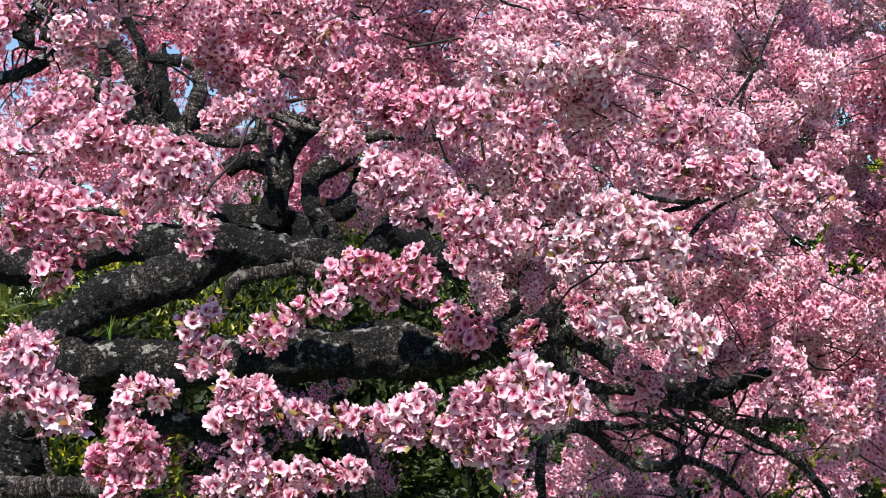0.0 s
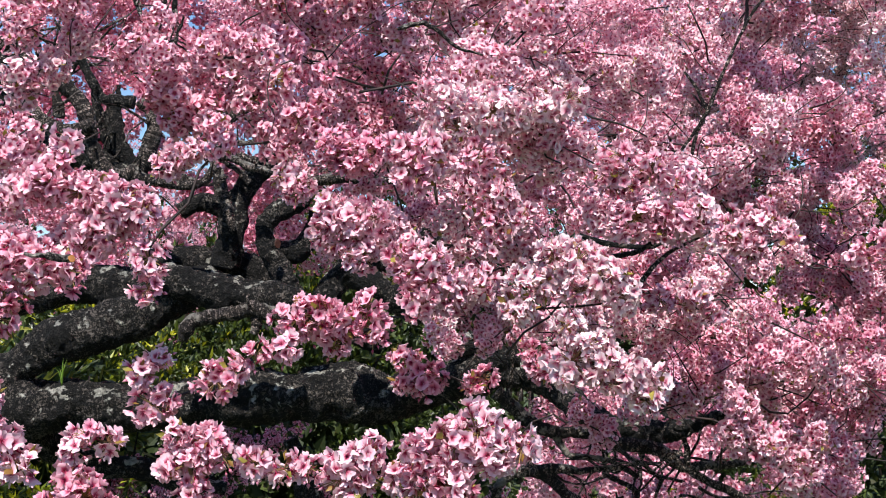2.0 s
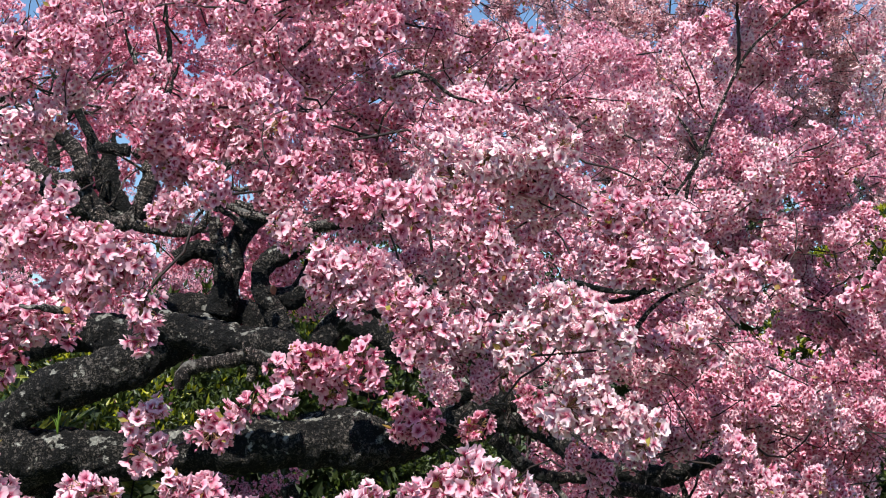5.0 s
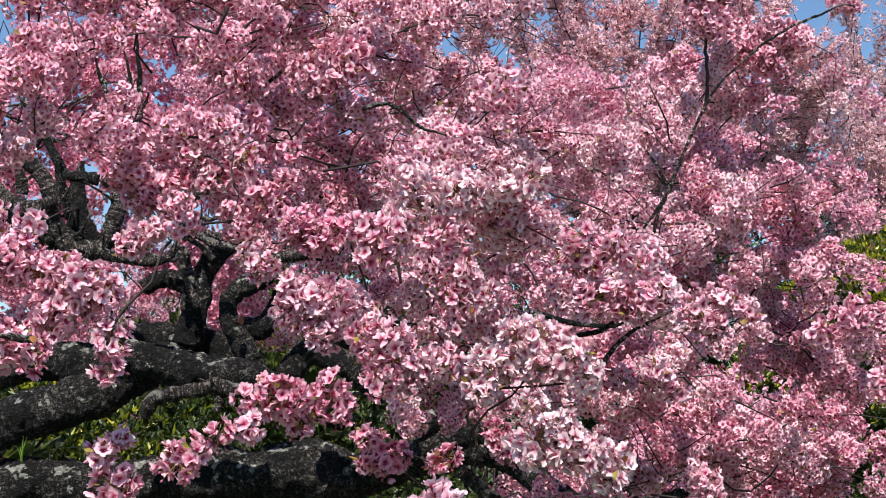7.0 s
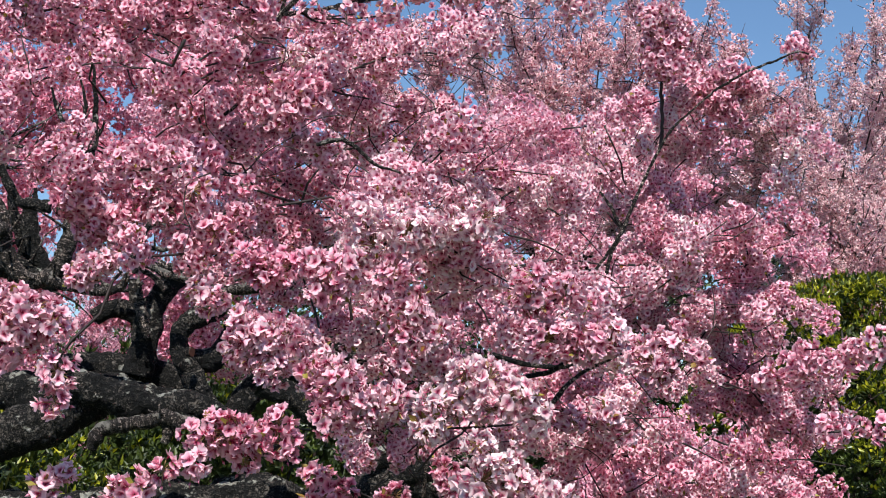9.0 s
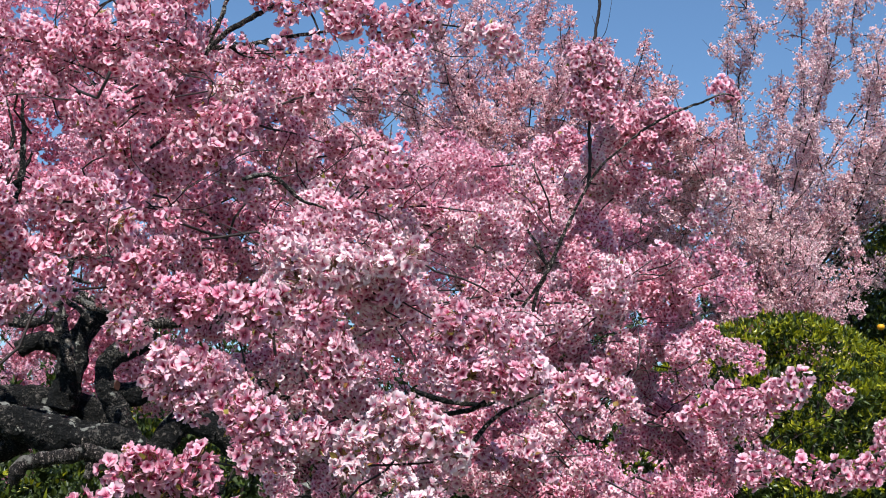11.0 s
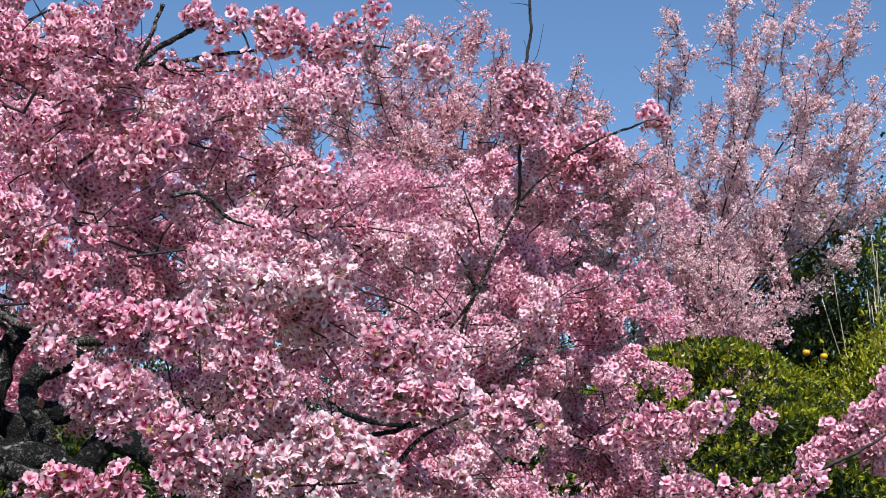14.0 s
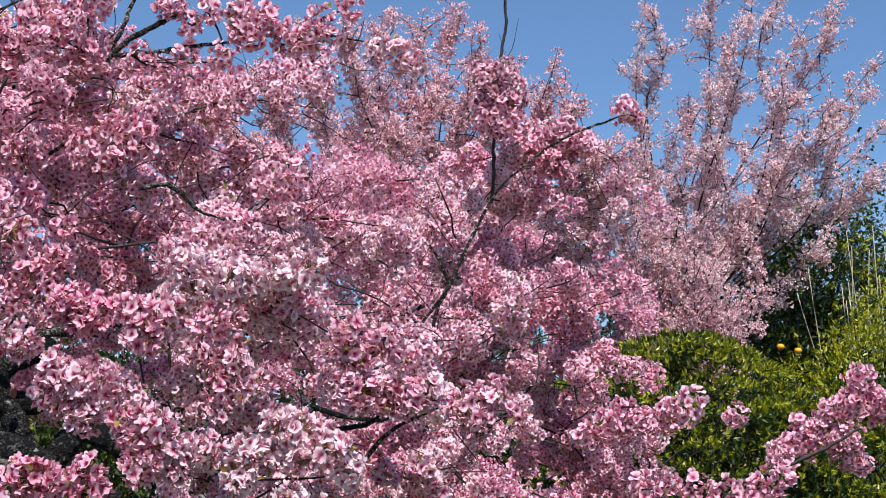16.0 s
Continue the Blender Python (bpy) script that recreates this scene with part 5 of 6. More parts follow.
spray(tree, [(-0.269, 3.434, 2.309, 0.043), (-0.278, 3.444, 2.259, 0.045), (-0.23, 3.431, 2.285, 0.033), (-0.165, 3.427, 2.238, 0.04)], PETAL_DEEP_SHADE)

# the crown between them
def bough_slab(count, a, b, c, d, thick, mix=(0.5, 0.25, 0.25), lean=0.5, ball=(0.036, 0.058)):
    """Flowering shoots through a slab spanned by the corners a, b, c, d, as deep as thick, with round bunches strung
    along them.
    mix: the shares of pink, pale lit and deep shaded bunches; lean: the way of most shoots in the slab, in radians.
    Places of clusters by tone, lines of shoots."""
    a, b, c, d = (np.array(q, float) for q in (a, b, c, d))
    e1, e2 = (b - a) / np.linalg.norm(b - a), (a - d) / np.linalg.norm(a - d)
    across = np.cross(b - a, d - a); across /= np.linalg.norm(across)
    places, lines, made = {0: [], 1: [], 2: []}, [], 0
    while made < count:
        u, v, deep = rng.uniform(0, 1), rng.uniform(0, 1), rng.uniform(-0.5, 0.5)
        p = (a * (1 - u) + b * u) * (1 - v) + (d * (1 - u) + c * u) * v + across * deep * thick
        turn = rng.normal(lean, 0.55)
        way = e1 * math.cos(turn) + e2 * math.sin(turn) + across * rng.normal(0, 0.35)
        n = int(rng.integers(2, 6))
        q = p - way * 0.05 * n
        tone = int(rng.choice(3, p=mix))
        rows = []
        for k in range(n):
            r = rng.uniform(*ball)
            low = np.dot(q - a, d - a) / np.dot(d - a, d - a)
            edge, wide = a + (d - a) * low, (b - a) * (1 - low) + (c - d) * low
            if not (0 <= low <= 1 and 0 <= np.dot(q - edge, wide) / np.dot(wide, wide) <= 1):
                q = q + way * 0.06
                continue
            rows.append(q.copy())
            for _ in range(max(3, round((r / 0.0225) ** 2))):
                o = rng.normal(0, 1, 3); o /= np.linalg.norm(o)
                places[tone if rng.uniform(0, 1) < 0.8 else 0].append(q + o * r * rng.uniform(0.35, 0.8) + np.array([0, 0, 0.01]))
            way = way + rng.normal(0, 0.28, 3); way /= np.linalg.norm(way)
            rows.append(q + way * 0.045 + rng.normal(0, 0.005, 3))
            q = q + way * (r * 1.2 + rng.uniform(0.02, 0.09))
            made += 1
        if rows:
            lines.append(np.array(rows + [q]))
    return places, lines


def bough(*slab):
    """Hangs the bunches and shoots of one slab on the tree."""
    masses, lines = bough_slab(*slab)
    for k, mat in enumerate((PETAL, PETAL_PALE_LIT, PETAL_DEEP_SHADE)):
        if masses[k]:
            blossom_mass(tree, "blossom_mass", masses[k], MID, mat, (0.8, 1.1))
    shoots_of(tree, "shoot_growth", lines, 0.0034, TWIG, 0.3, 0.3)
    twigs_between(tree, "branch_growth", np.vstack(lines) + np.array([0.0, 0.05, -0.02]), slab[0] * 2 // 3, 0.28, 0.0026, TWIG, 0.25, 0.6)


bough(26, (-0.628, 4.056, 3.058), (-0.073, 3.968, 3.075), (-0.042, 3.638, 2.585), (-0.543, 3.718, 2.569), 0.3, (0.65, 0.15, 0.2), 0.7)   # upper left
bough(50, (-0.96, 3.646, 2.724), (-0.115, 3.7, 2.754), (-0.212, 3.356, 2.29), (-0.853, 3.29, 2.27), 0.3, (0.6, 0.12, 0.28), 0.5)   # upper left, lower down
bough(7, (-0.535, 3.274, 2.27), (-0.149, 3.352, 2.29), (-0.134, 3.08, 2.02), (-0.478, 3.094, 2.054), 0.3, (0.6, 0.1, 0.3), 0.3)   # over the limbs
bough(8, (-1.051, 3.213, 2.15), (-0.791, 3.2, 2.15), (-0.739, 3.027, 1.874), (-0.983, 3.04, 1.874), 0.3, (0.6, 0.1, 0.3), 0.3)   # left edge
bough(35, (-0.133, 4.308, 2.739), (0.463, 4.375, 2.765), (0.366, 3.461, 1.995), (0.081, 3.47, 2.046), 0.5, (0.4, 0.2, 0.4), 0.4)   # middle
bough(30, (-0.385, 4.822, 2.758), (-0.004, 4.803, 2.758), (0.101, 4.464, 2.152), (-0.266, 4.477, 2.201), 0.5, (0.3, 0.1, 0.6), 0.4)   # middle, deeper petals for its shade
bough(11, (0.067, 3.45, 2.227), (0.442, 3.43, 2.227), (0.394, 3.252, 2.046), (0.064, 3.269, 2.046), 0.25, (0.3, 0.7, 0.0), 0.2)   # pale band
bough(26, (0.002, 3.868, 2.124), (0.831, 3.925, 2.137), (0.71, 3.371, 1.747), (0.005, 3.508, 1.75), 0.4, (0.5, 0.2, 0.3), 0.2)   # lower middle
bough(20, (-0.47, 5.093, 2.477), (0.13, 4.978, 2.498), (0.17, 4.742, 2.035), (-0.293, 4.828, 2.036), 0.5, (0.3, 0.1, 0.6), 0.3)   # left, deeper petals for its shade
bough(42, (-0.231, 4.552, 2.81), (0.184, 4.642, 2.791), (0.671, 4.439, 2.668), (-0.195, 4.189, 2.507), 0.5, (0.5, 0.35, 0.15), 0.4)   # crown top
bough(92, (0.475, 5.287, 2.716), (1.314, 5.242, 2.736), (1.682, 4.773, 2.272), (0.401, 4.46, 2.053), 0.7, (0.45, 0.4, 0.15), 0.4)   # outer
bough(54, (1.061, 5.179, 2.795), (1.752, 5.194, 2.696), (1.554, 4.703, 2.151), (0.961, 4.601, 2.08), 0.6, (0.45, 0.4, 0.15), 0.4)   # outer edge
bough(56, (0.498, 4.555, 2.158), (1.355, 4.533, 2.126), (1.314, 4.001, 1.679), (0.464, 4.033, 1.653), 0.5, (0.5, 0.3, 0.2), 0.1)   # outer low
bough(37, (0.327, 4.496, 1.781), (1.357, 4.596, 1.789), (1.24, 4.212, 1.368), (0.617, 4.206, 1.537), 0.5, (0.5, 0.2, 0.3), 0.0)   # outer lowest
bough(26, (1.034, 4.607, 1.515), (1.392, 4.604, 1.585), (1.333, 4.419, 1.211), (1.088, 4.419, 1.21), 0.4, (0.5, 0.2, 0.3), -0.2)   # lower right
bough(16, (0.064, 4.796, 1.792), (0.491, 4.796, 1.794), (0.492, 4.807, 1.509), (0.136, 4.805, 1.579), 0.4, (0.5, 0.1, 0.4), 0.0)   # under the limbs
bough(36, (1.389, 4.919, 2.009), (1.651, 4.924, 1.884), (1.675, 4.676, 1.363), (1.293, 4.696, 1.363), 0.5, (0.5, 0.2, 0.3), 0.0)   # right edge
bough(17, (1.363, 5.026, 2.155), (1.548, 5.01, 2.074), (1.617, 4.733, 1.83), (1.291, 4.686, 1.818), 0.5, (0.5, 0.25, 0.25), 0.1)   # right of the middle
bough(10, (1.488, 4.838, 1.939), (1.699, 4.806, 1.927), (1.721, 4.732, 1.744), (1.47, 4.774, 1.736), 0.4, (0.6, 0.2, 0.2), 0.2)   # outermost right
# Deep petals in most of these sheets stand in for shade.
crown = []
crown.append((PETAL_DEEP_SHADE, FAR, sheet(150, *[(0.442, 7.622, 1.202), (2.412, 7.616, 1.35), (2.288, 7.245, 0.617), (0.421, 7.245, 0.61)], 0.7, 0.15)))
crown.append((PETAL_DEEP_SHADE, FAR, sheet(130, *[(-2.562, 7.969, 2.532), (-1.288, 7.969, 2.536), (-1.286, 7.994, 1.915), (-2.56, 7.994, 1.91)], 0.6, 0.15)))
crown.append((PETAL_DEEP_SHADE, FAR, sheet(760, *[(-2.758, 8.531, 3.524), (-0.423, 8.332, 3.488), (-0.408, 8.183, 2.199), (-2.688, 8.392, 1.956)], 0.7, 0.15)))
crown.append((PETAL_DEEP_SHADE, FAR, sheet(720, *[(-0.524, 7.532, 3.477), (2.63, 7.545, 3.151), (2.285, 7.221, 1.204), (0.47, 7.198, 1.783)], 0.8, 0.15)))
crown.append((PETAL_DEEP_SHADE, FAR, sheet(260, *[(-1.072, 7.68, 3.653), (0.272, 7.445, 3.435), (1.737, 7.266, 3.055), (-0.998, 7.588, 2.925)], 0.8, 0.15)))
crown.append((PETAL_DEEP_SHADE, FAR, sheet(900, *[(-2.164, 8.48, 4.36), (-0.427, 8.367, 4.098), (0.332, 8.075, 3.034), (-2.033, 8.236, 3.088)], 1.0, 0.25)))
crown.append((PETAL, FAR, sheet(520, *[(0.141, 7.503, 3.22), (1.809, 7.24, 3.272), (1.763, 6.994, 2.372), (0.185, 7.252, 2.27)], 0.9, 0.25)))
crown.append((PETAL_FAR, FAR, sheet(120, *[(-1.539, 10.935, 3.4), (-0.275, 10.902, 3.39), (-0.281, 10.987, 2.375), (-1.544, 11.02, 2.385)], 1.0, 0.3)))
crown.append((PETAL_DEEP_SHADE, FAR, sheet(330, *[(0.577, 6.593, 1.915), (1.995, 6.591, 1.969), (1.938, 6.419, 1.247), (0.704, 6.418, 1.266)], 0.8, 0.25)))
crown.append((PETAL_DEEP_SHADE, FAR, sheet(420, *[(-2.378, 8.355, 3.602), (-0.264, 8.254, 3.541), (-0.362, 7.982, 2.448), (-2.258, 8.062, 2.594)], 0.8, 0.25)))
crown.append((PETAL_DEEP_SHADE, FAR, sheet(380, *[(0.459, 7.02, 1.233), (2.119, 7.019, 1.266), (2.061, 6.84, 0.721), (0.448, 6.84, 0.715)], 0.8, 0.25)))
crown.append((PETAL_DEEP_SHADE, FAR, sheet(330, *[(-1.338, 8.782, 3.066), (0.486, 8.494, 3.123), (0.534, 8.465, 2.077), (-1.248, 8.746, 2.022)], 0.8, 0.25)))
crown.append((PETAL_DEEP_SHADE, FAR, sheet(240, *[(0.129, 7.318, 2.741), (1.389, 7.253, 2.741), (1.356, 7.136, 2.022), (0.13, 7.199, 2.021)], 0.8, 0.25)))
crown.append((PETAL_DEEP_SHADE, FAR, sheet(330, *[(-2.312, 8.563, 3.179), (-0.464, 8.508, 3.228), (-0.458, 8.381, 2.384), (-2.262, 8.429, 2.399)], 0.6, 0.1)))
crown.append((PETAL_DEEP_SHADE, FAR, sheet(260, *[(-1.863, 8.44, 3.903), (-0.763, 8.357, 3.86), (-0.447, 8.237, 3.081), (-1.795, 8.349, 3.057)], 0.6, 0.1)))
crown.append((PETAL_DEEP_SHADE, FAR, sheet(90, *[(-1.584, 8.181, 3.884), (-0.908, 8.146, 3.885), (-0.893, 8.111, 3.314), (-1.561, 8.145, 3.314)], 0.4, 0.1)))
crown.append((PETAL_DEEP_SHADE, FAR, sheet(170, *[(-0.109, 8.06, 3.222), (0.897, 7.89, 3.25), (0.904, 7.778, 2.721), (-0.077, 7.944, 2.693)], 0.5, 0.1)))
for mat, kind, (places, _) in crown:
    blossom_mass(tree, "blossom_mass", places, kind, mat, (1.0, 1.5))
for mat in (PETAL, PETAL_DEEP_SHADE, PETAL_PALE_LIT):
    rest = [p for _, m, p in LEFT_OVER if m is mat]
    if rest:
        blossom_mass(tree, "blossom_mass", rest, LEAN, mat, (0.9, 1.1))

tangle = sheet(50, *[(0.272, 5.014, 1.338), (1.235, 5.015, 1.323), (1.266, 4.927, 1.003), (0.268, 4.928, 0.999)], 0.5, 0.3)[0]
twigs_between(tree, "branch_growth", tangle, 40, 0.4, 0.006, BARK_GREY, -0.2)
tangle = sheet(60, *[(-2.202, 7.148, 3.052), (-0.602, 7.15, 3.004), (-0.583, 6.976, 2.344), (-2.138, 6.976, 2.338)], 0.4, 0.3)[0]
twigs_between(tree, "branch_growth", tangle, 70, 0.5, 0.008, BARK_GREY, 0.1)

# ---- cherries behind ----
flowering_tree("cherry_tree", (1.94, 11.908, 0), [(0.205, 11.736, 4.767), (0.377, 11.868, 4.977), (0.725, 12.115, 5.144), (0.945, 11.74, 5.195), (1.255, 10.55, 5.058), (1.523, 11.183, 5.301), (1.949, 11.378, 5.536), (2.2, 11.746, 5.581), (2.389, 11.067, 5.243), (2.495, 10.736, 4.953), (2.966, 11.2, 4.963), (2.915, 10.355, 4.578), (3.374, 10.741, 4.472), (0.451, 12.194, 4.691), (1.056, 10.864, 4.663), (1.502, 11.777, 5.037), (2.085, 11.412, 4.933), (2.243, 10.632, 4.645), (2.494, 10.424, 4.439), (3.207, 10.689, 4.253), (3.461, 10.666, 4.222), (1.449, 11.975, 4.66), (1.677, 11.013, 4.485), (2.351, 11.33, 4.43), (2.756, 11.509, 4.361), (3.598, 11.84, 4.204), (0.812, 11.836, 4.305), (1.744, 12.018, 4.359), (2.039, 11.044, 4.081), (3.597, 11.231, 4.129), (3.719, 11.25, 3.916), (3.175, 11.336, 3.899), (2.867, 11.377, 3.933)],
    "cherry tree with fine upright flowering shoots behind the old one", PETAL_DUSTY, 30, 0.1, 0.75, 0.046, sizes=(0.9, 1.4), bare=0.3, low=0.62)
flowering_tree("cherry_tree", (4.589, 12.87, 0), [(3.847, 11.806, 5.489), (4.101, 12.235, 6.047), (4.647, 12.219, 6.294), (4.878, 12.285, 5.946), (4.676, 11.273, 5.992), (5.485, 12.498, 6.436), (5.319, 11.549, 5.896), (5.52, 11.462, 5.958), (6.087, 11.856, 5.705), (6.382, 12.505, 5.606), (6.172, 11.95, 5.158), (5.88, 11.504, 4.518), (6.073, 12.366, 4.539), (6.008, 12.793, 4.621), (4.448, 12.734, 4.975), (4.524, 12.533, 5.319), (4.381, 11.46, 5.164), (5.07, 12.583, 5.476), (5.256, 11.731, 5.355), (5.107, 11.358, 4.764), (5.41, 12.843, 4.83), (4.824, 12.639, 4.953), (5.902, 12.789, 4.85), (5.454, 12.644, 4.325), (4.545, 12.175, 4.428), (4.594, 12.883, 4.628), (5.68, 11.942, 5.296), (3.977, 12.002, 4.672), (3.884, 12.062, 4.411), (4.076, 12.044, 4.347), (4.301, 12.054, 4.097), (4.588, 12.025, 4.012)],
    "pale pink cherry tree with open fan of shoots", PETAL_FAR, 16, 0.08, 1.0, 0.05, sizes=(0.8, 1.35), bare=0.35, low=0.64)
# Deep petal colour replaces the shade on this far tree.
flowering_tree("cherry_tree", (-2.868, 15.988, 0.012), [(-4.892, 15.899, 4.471), (-4.299, 15.901, 4.414), (-3.785, 15.522, 3.883), (-4.249, 15.33, 3.681), (-1.298, 15.549, 3.2), (-0.995, 15.363, 2.838), (-1.394, 15.361, 2.894), (-3.171, 15.922, 3.885), (-2.629, 15.529, 3.714), (-2.076, 15.739, 3.451), (-1.76, 15.554, 3.082), (-0.489, 15.551, 3.145), (-4.819, 15.334, 3.565), (-2.218, 14.755, 3.032), (-1.971, 14.562, 2.851), (-2.381, 14.766, 2.757), (-1.781, 14.566, 2.744), (-2.656, 14.763, 2.838), (-3.025, 14.964, 2.798), (-2.081, 14.951, 3.135), (-3.691, 14.964, 2.796), (-4.191, 14.962, 2.849)],
    "cherry tree in bloom seen between dark limbs", PETAL_DEEP_SHADE, 18, 0.1, 0.5, 0.05)
flowering_tree("cherry_tree", (4.495, 12.027, 0), [(3.413, 11.604, 4.089), (3.645, 11.617, 3.832), (3.71, 12.005, 3.487), (3.831, 11.443, 3.99), (3.934, 11.417, 3.719), (4.075, 12.002, 3.384), (4.255, 11.39, 4.066), (4.517, 11.894, 3.829), (4.366, 11.74, 3.541), (4.487, 11.373, 3.269), (4.811, 11.866, 4.131)],
    "spreading cherry with dusty pink blossom low above the bush", PETAL_DUSTY, 22, 0.06, 0.8, 0.05, sizes=(0.8, 1.3), bare=0.3, low=0.72)
# The first two get deeper petals, their shade put into the colour.
for base, tips, label in (
        ((1.32, 8.993, 0), [(0.558, 9.043, 0.696), (0.791, 9.04, 0.763), (1.035, 8.843, 0.685), (1.324, 9.039, 0.799), (1.558, 9.036, 0.866), (1.751, 8.839, 0.786), (2.025, 9.043, 0.702), (1.649, 8.646, 0.613), (1.171, 8.647, 0.579), (2.24, 9.238, 0.818)], "low cherry tree in the shade of the old one"),
        ((-2.231, 9.493, 0), [(-2.543, 9.543, 0.704), (-2.238, 9.44, 0.784), (-1.699, 9.537, 0.848), (-1.8, 9.347, 0.588), (-1.401, 9.449, 0.544), (-0.287, 9.45, 0.513), (-0.955, 9.824, 1.19), (-0.52, 9.824, 1.192)], "low cherry boughs beyond the trunk"),
        ((4.377, 11.733, 0), [(3.623, 11.307, 3.83), (4.02, 11.949, 4.133), (4.049, 11.748, 3.745), (4.1, 11.099, 3.778), (4.929, 11.887, 3.912), (3.82, 11.343, 3.355), (4.225, 11.705, 3.47), (4.693, 11.438, 3.481), (3.667, 11.661, 3.343), (4.44, 11.902, 3.264), (4.479, 11.141, 3.23)], "low cherry in bloom beside the shrubs")):
    flowering_tree("cherry_tree", base, tips, label, PETAL_DUSTY if "shrubs" in label else PETAL_DEEP_SHADE, 11 if "shrubs" in label else 8, 0.05, 0.7, 0.05, sizes=(0.85, 1.35))

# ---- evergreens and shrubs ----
shrub("evergreen_bush", (3.826, 10.469, 0), (1.58, 1.0, 3.09), 46000, 0.046, 0.020, (LEAF_BUSH, LEAF_YELLOW), "rounded evergreen bush with yellow-green top leaves", "bush", 0.2, 0.85, simple=True, pads=150)
shrub("evergreen_bush", (5.35, 10.61, 0), (0.8, 0.8, 2.64), 14000, 0.052, 0.022, (LEAF_BUSH, LEAF_YELLOW), "yellow-green rounded bush beside the citrus", "bush", 0.2, 0.8, simple=True, pads=60)
citrus = shrub("citrus_tree", (5.85, 11.718, 0), (1.05, 0.8, 3.35), 22000, 0.05, 0.021, (LEAF_BUSH, LEAF_YELLOW), "citrus tree with a few orange fruits above the bush", "tree", 0.2, 0.6, simple=True)
def fruit(parent, at, r):
    bm = bmesh.new()
    bmesh.ops.create_uvsphere(bm, u_segments=14, v_segments=9, radius=r)
    for q in bm.verts:
        q.co.z *= 0.86
        if q.co.z > r * 0.7:
            q.co.z -= r * 0.08
    for f in bm.faces:
        f.smooth = True
    me = bpy.data.meshes.new("fruit"); bm.to_mesh(me); bm.free(); me.materials.append(PEEL)
    child("fruit", me, parent, "ripe orange fruit", m=Matrix.Translation(Vector(at) - parent.location))
for at in [(4.75, 10.954, 2.978), (4.884, 10.934, 2.953), (5.384, 10.868, 2.803)]:
    fruit(citrus, at, 0.029)
shrub("shrub", (-2.547, 9.493, 0), (0.9, 0.7, 1.70), 2400, 0.20, 0.034, (LEAF_LONG, LEAF_LONG), "shrub with long glossy drooping leaves", "shrub", 0.2, 0.2, -0.9, whorl=9)
shrub("shrub", (-2.094, 10.992, 0), (1.0, 0.8, 1.84), 5000, 0.07, 0.03, (LEAF_BUSH, LEAF_YELLOW), "yellow-green leafy shrub behind the limbs", "shrub", 0.2, 0.22, simple=True)
# Added dark shrub; covers a bright gap where distant branches belong.
shrub("shrub", (-2.354, 13.989, 0), (1.9, 0.9, 2.63), 6000, 0.09, 0.04, (LEAF_DARK, LEAF_BUSH), "broad dark backing shrub added behind the trunk", "shrub", 0.3, 0.3, simple=True)
shrub("shrub", (2.249, 8.593, 0), (0.55, 0.5, 0.83), 3000, 0.06, 0.022, (LEAF_BUSH, LEAF_YELLOW), "low light-green shrub under the boughs", "shrub", 0.25, 0.6, simple=True)
shrub("shrub", (1.586, 9.592, 0), (0.8, 0.5, 0.70), 3000, 0.06, 0.022, (LEAF_BUSH, LEAF_YELLOW), "low green shrub in the shade under the boughs", "shrub", 0.25, 0.4, simple=True)
shrub("shrub", (-1.124, 11.491, 0), (1.0, 0.8, 1.72), 4500, 0.07, 0.03, (LEAF_DARK, LEAF_BUSH), "dark green leafy shrub behind the limbs", "shrub", 0.25, 0.4, simple=True)
shrub("shrub", (-0.596, 11.991, 0), (0.9, 0.8, 2.57), 5000, 0.07, 0.025, (LEAF_BUSH, LEAF_BUSH), "feathery green shrub behind the limbs", "shrub", 0.3, 0.4, simple=True)
shrub("shrub", (0.293, 11.991, 0), (1.0, 0.8, 1.15), 3500, 0.07, 0.03, (LEAF_DARK, LEAF_BUSH), "low green shrub under the cherry", "shrub", 0.25, 0.4, simple=True)
shrub("shrub", (2.244, 12.989, 0), (1.0, 0.8, 1.54), 4000, 0.07, 0.03, (LEAF_DARK, LEAF_BUSH), "dark shrub behind the blossom", "shrub", 0.25, 0.3, simple=True)
shrub("shrub", (-2.019, 8.594, 0), (0.7, 0.5, 0.89), 2500, 0.06, 0.03, (LEAF_BUSH, LEAF_YELLOW), "low golden-green shrub beside the trunk", "shrub", 0.25, 0.5, simple=True)
shrub("shrub", (6.52, 12.794, 0), (0.9, 0.8, 3.59), 9000, 0.06, 0.024, (LEAF_BUSH, LEAF_YELLOW), "olive leafy shrub below dry canes", "shrub", 0.25, 0.5, simple=True)
shrub("shrub", (5.04, 13.045, 0), (1.5, 0.7, 3.997), 14000, 0.06, 0.026, (LEAF_BUSH, LEAF_BUSH), "dark evergreen shrub behind the spreading cherry", "shrub", 0.25, 0.35, simple=True)
shrub("shrub", (6.06, 13.235, 0), (1.1, 0.7, 4.298), 16000, 0.075, 0.034, (LEAF_BUSH, LEAF_YELLOW), "tall dark evergreen shrub behind dry canes", "shrub", 0.25, 0.2, simple=True)
shrub("shrub", (-0.652, 12.389, 0), (0.8, 0.6, 2.613), 6000, 0.07, 0.03, (LEAF_BUSH, LEAF_YELLOW), "dark leafy shrub seen through the fork of the limbs", "shrub", 0.25, 0.3, simple=True)
shrub("shrub", (-2.602, 12.468, 0), (0.9, 0.6, 2.241), 6000, 0.07, 0.03, (LEAF_BUSH, LEAF_YELLOW), "leafy green shrub behind the gnarled trunk", "shrub", 0.25, 0.3, simple=True)
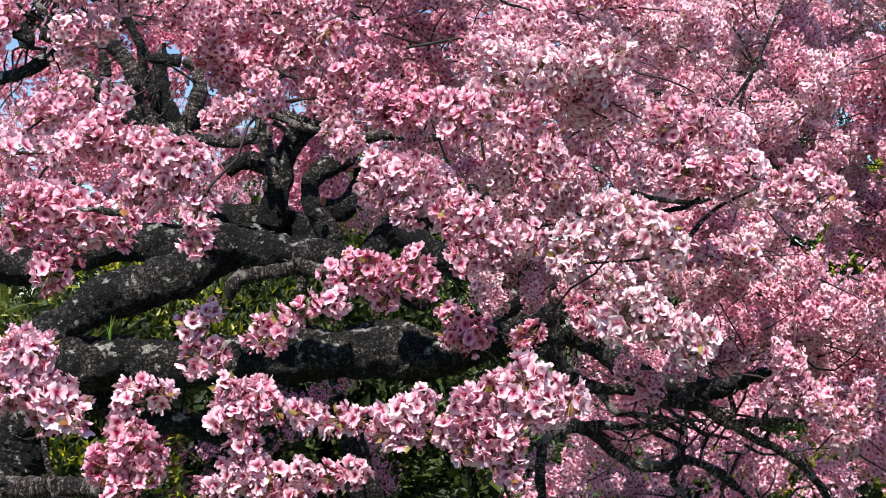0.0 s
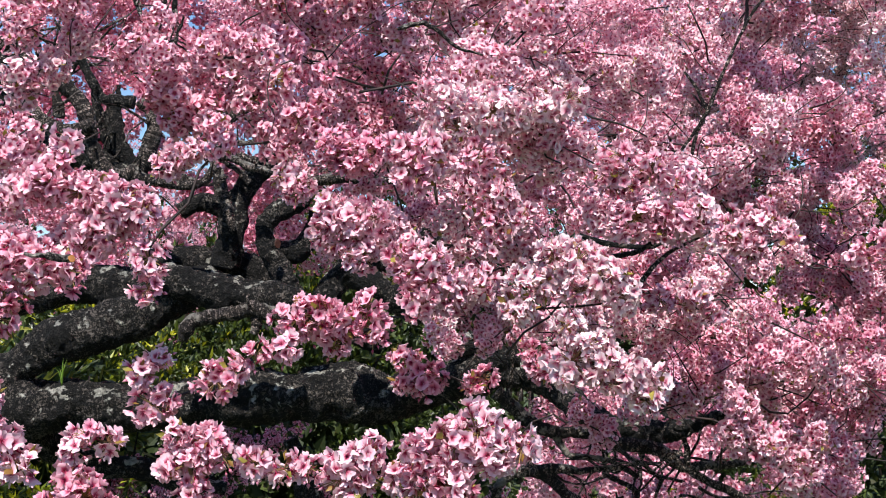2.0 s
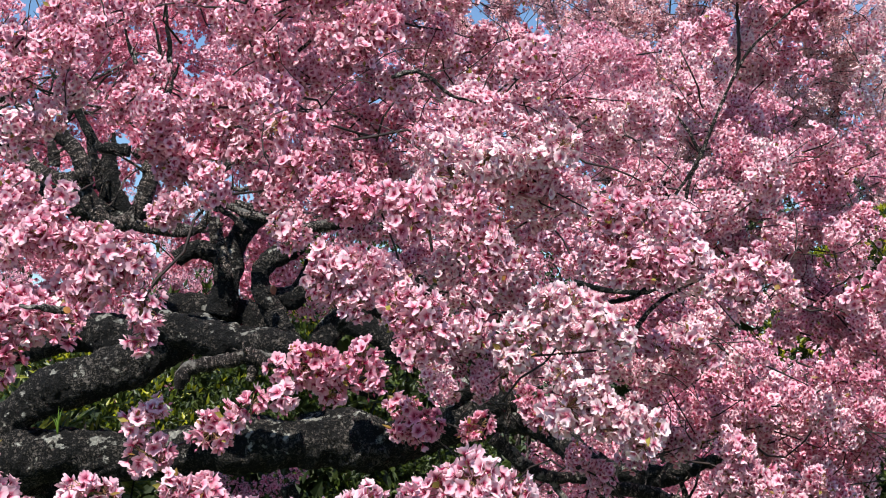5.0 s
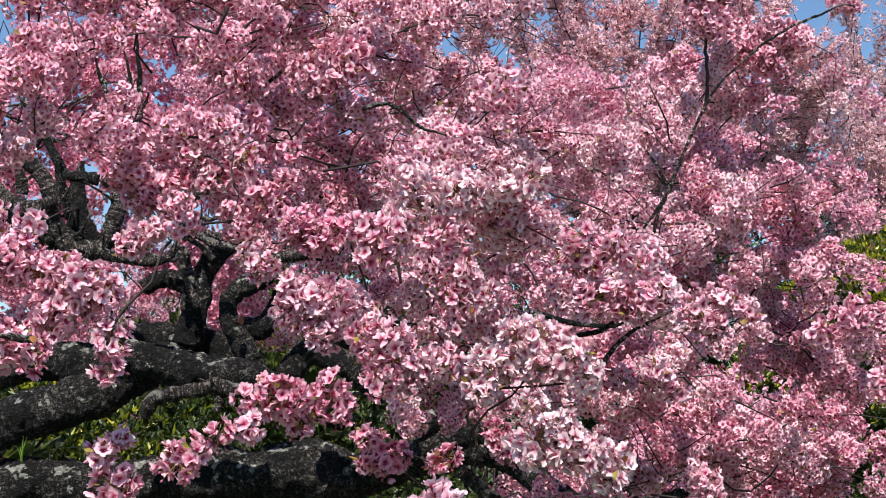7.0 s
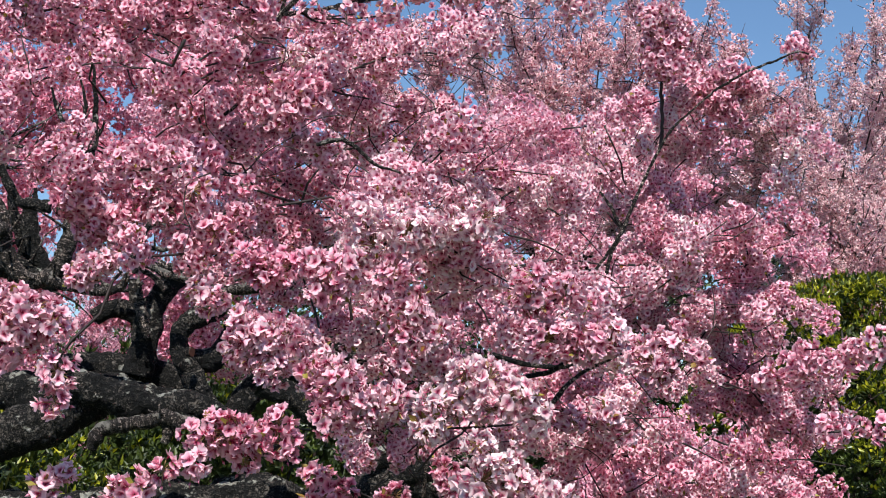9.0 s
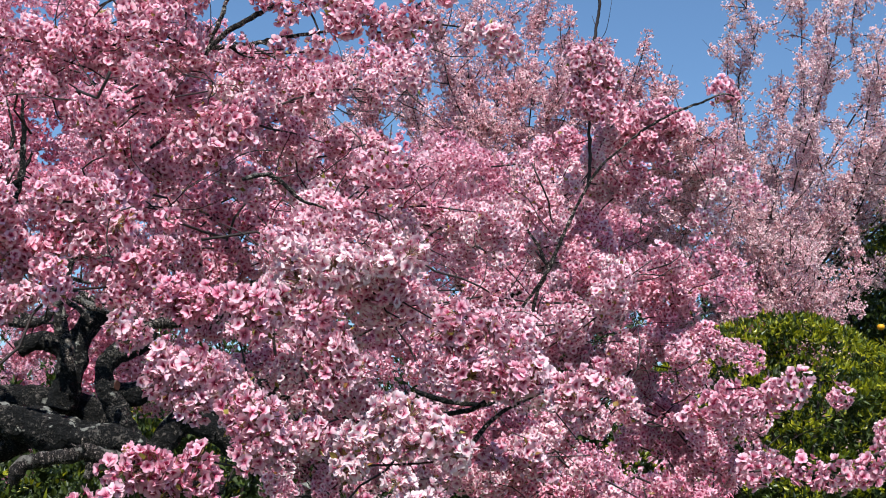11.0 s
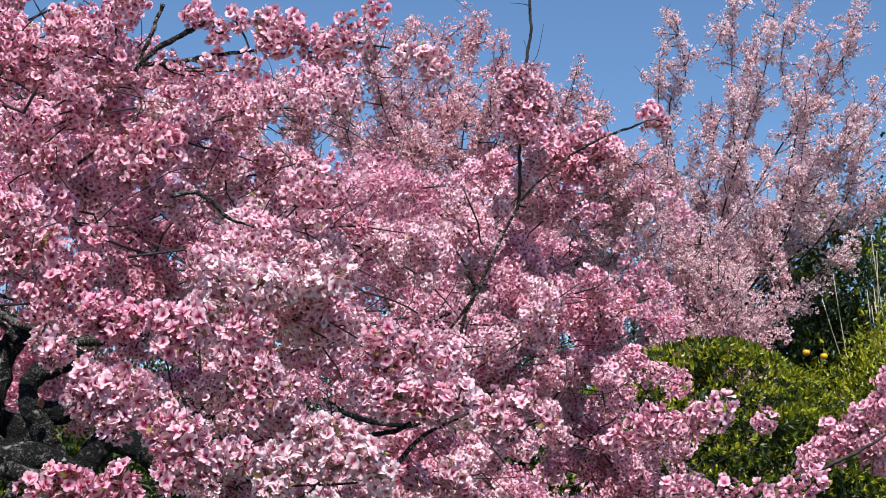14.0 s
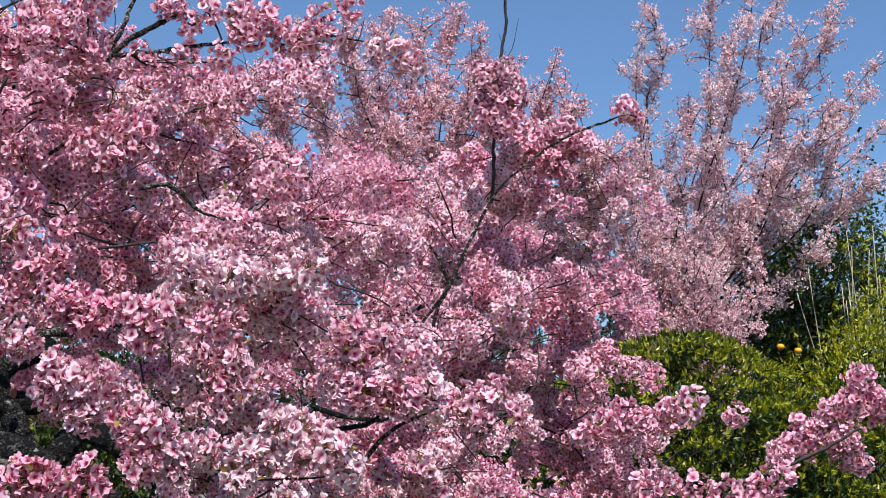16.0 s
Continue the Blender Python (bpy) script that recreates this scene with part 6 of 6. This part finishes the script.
# Two shrubs added only to darken sky gaps between the limbs.
shrub("shrub", (-0.945, 13.483, 0), (0.9, 0.6, 3.295), 7000, 0.07, 0.03, (LEAF_DARK, LEAF_BUSH), "dark backing shrub added far behind the old limbs", "shrub", 0.25, 0.3, simple=True)
shrub("shrub", (-0.028, 13.528, 0), (0.9, 0.6, 3.278), 7000, 0.07, 0.03, (LEAF_DARK, LEAF_BUSH), "broad dark backing shrub added beneath the flowering boughs", "shrub", 0.25, 0.3, simple=True)
for x, y, h in ((-6.6, 17, 3.0), (-4.4, 16.5, 2.9), (-2.4, 17, 2.9), (-0.5, 16.5, 3.0), (1.4, 17, 3.4), (3.4, 16.5, 3.8), (5.6, 17.5, 3.7), (7.6, 18, 3.5)):
    shrub("shrub", (x, y, ground_height(x, y)), (1.5, 0.9, h), 4200, 0.10, 0.045, (LEAF_DARK, LEAF_BUSH), "dense dark evergreen shrub at the garden's edge", "shrub", 0.2, 0.3, simple=True)
canes = empty_thing("cane_clump", (6.16, 12.364, 0), "clump of dry pale canes", "reeds")
for k in range(34):
    x = rng.uniform(-0.25, 1.0)
    lean = rng.normal(0.0, 0.2)
    top = 4.12 * rng.uniform(0.86, 1.04)
    q = canes.location
    limb(canes, "cane", [(q.x + x, q.y + rng.uniform(-0.2, 0.2), q.z - 0.05, 0.009), (q.x + x + lean * 0.35, q.y, q.z + top * 0.6, 0.0065), (q.x + x + lean, q.y, q.z + top, 0.003)], CANE, 6, 5, 0.05)
far_tree("evergreen_tree", (11.306, 21.912, 0.433), (2.2, 2.0, 3.25), 10800, "dark evergreen tree in the distance")
far_tree("evergreen_tree", (8.663, 21.413, 0.355), (1.7, 1.5, 2.79), 9600, "dark evergreen tree behind the flowering fan")
far_tree("evergreen_tree", (9.329, 20.283, 0.316), (1.8, 1.6, 2.88), 12000, "dark evergreen tree behind the pale cherry")
far_tree("evergreen_tree", (7.99, 22.545, 0.396), (2.2, 1.8, 2.57), 4800, "dark evergreen tree behind the cherries")
# The next three are added as dark backing for gaps in the blossom.
far_tree("evergreen_tree", (0.859, 19.984, 0.2), (2.0, 1.6, 2.18), 6000, "evergreen tree added as dark backing behind the old cherry")
far_tree("evergreen_tree", (3.386, 20.483, 0.238), (2.0, 1.6, 2.54), 6000, "tall evergreen tree added as dark backing behind the blossom")
far_tree("evergreen_tree", (6.035, 20.983, 0.292), (2.0, 1.6, 2.65), 6000, "evergreen tree added as dark backing between the cherries")
far_tree("evergreen_tree", (-2.945, 27.979, 0.607), (2.4, 2.0, 1.27), 3600, "evergreen tree far behind the trunk")
far_tree("evergreen_tree", (-8.127, 25.981, 0.561), (2.4, 2.0, 1.79), 6600, "evergreen tree far behind the limbs")

# grass of the lawn beyond the tree
p = np.c_[rng.uniform(-5, 7, 30000), rng.uniform(1.5, 16, 30000), np.zeros(30000)]
p[:, 2] = [ground_height(x, y) - 0.005 for x, y in p[:, :2]]
w = rng.normal(0, 0.3, p.shape) + np.array([0, 0, 1.0])
v, t = leaf_crowd(p, w, 0.09, 0.014, True)
tagged(new("grass", mesh_of("grass", v, t, [GRASS], smooth=False)), "short sunlit green lawn grass", "grass", "", "stuff")

# a tuft of grass rooted in the crotch of the limbs
tuft = empty_thing("grass_tuft", (-1.406, 6.46, 1.466), "few green grass blades growing in the limb's crotch", "grass")
for k in range(6):
    lean = rng.normal(0, 0.014, 2)
    q = tuft.location
    h = rng.uniform(0.05, 0.14)
    limb(tuft, "blade", [(q.x, q.y, q.z - 0.01, 0.003), (q.x + lean[0] * 0.5, q.y + lean[1] * 0.5, q.z + h * 0.6, 0.0028), (q.x + lean[0] * 1.4, q.y + lean[1], q.z + h, 0.0006)], GRASS, 4, 4, 0.0)
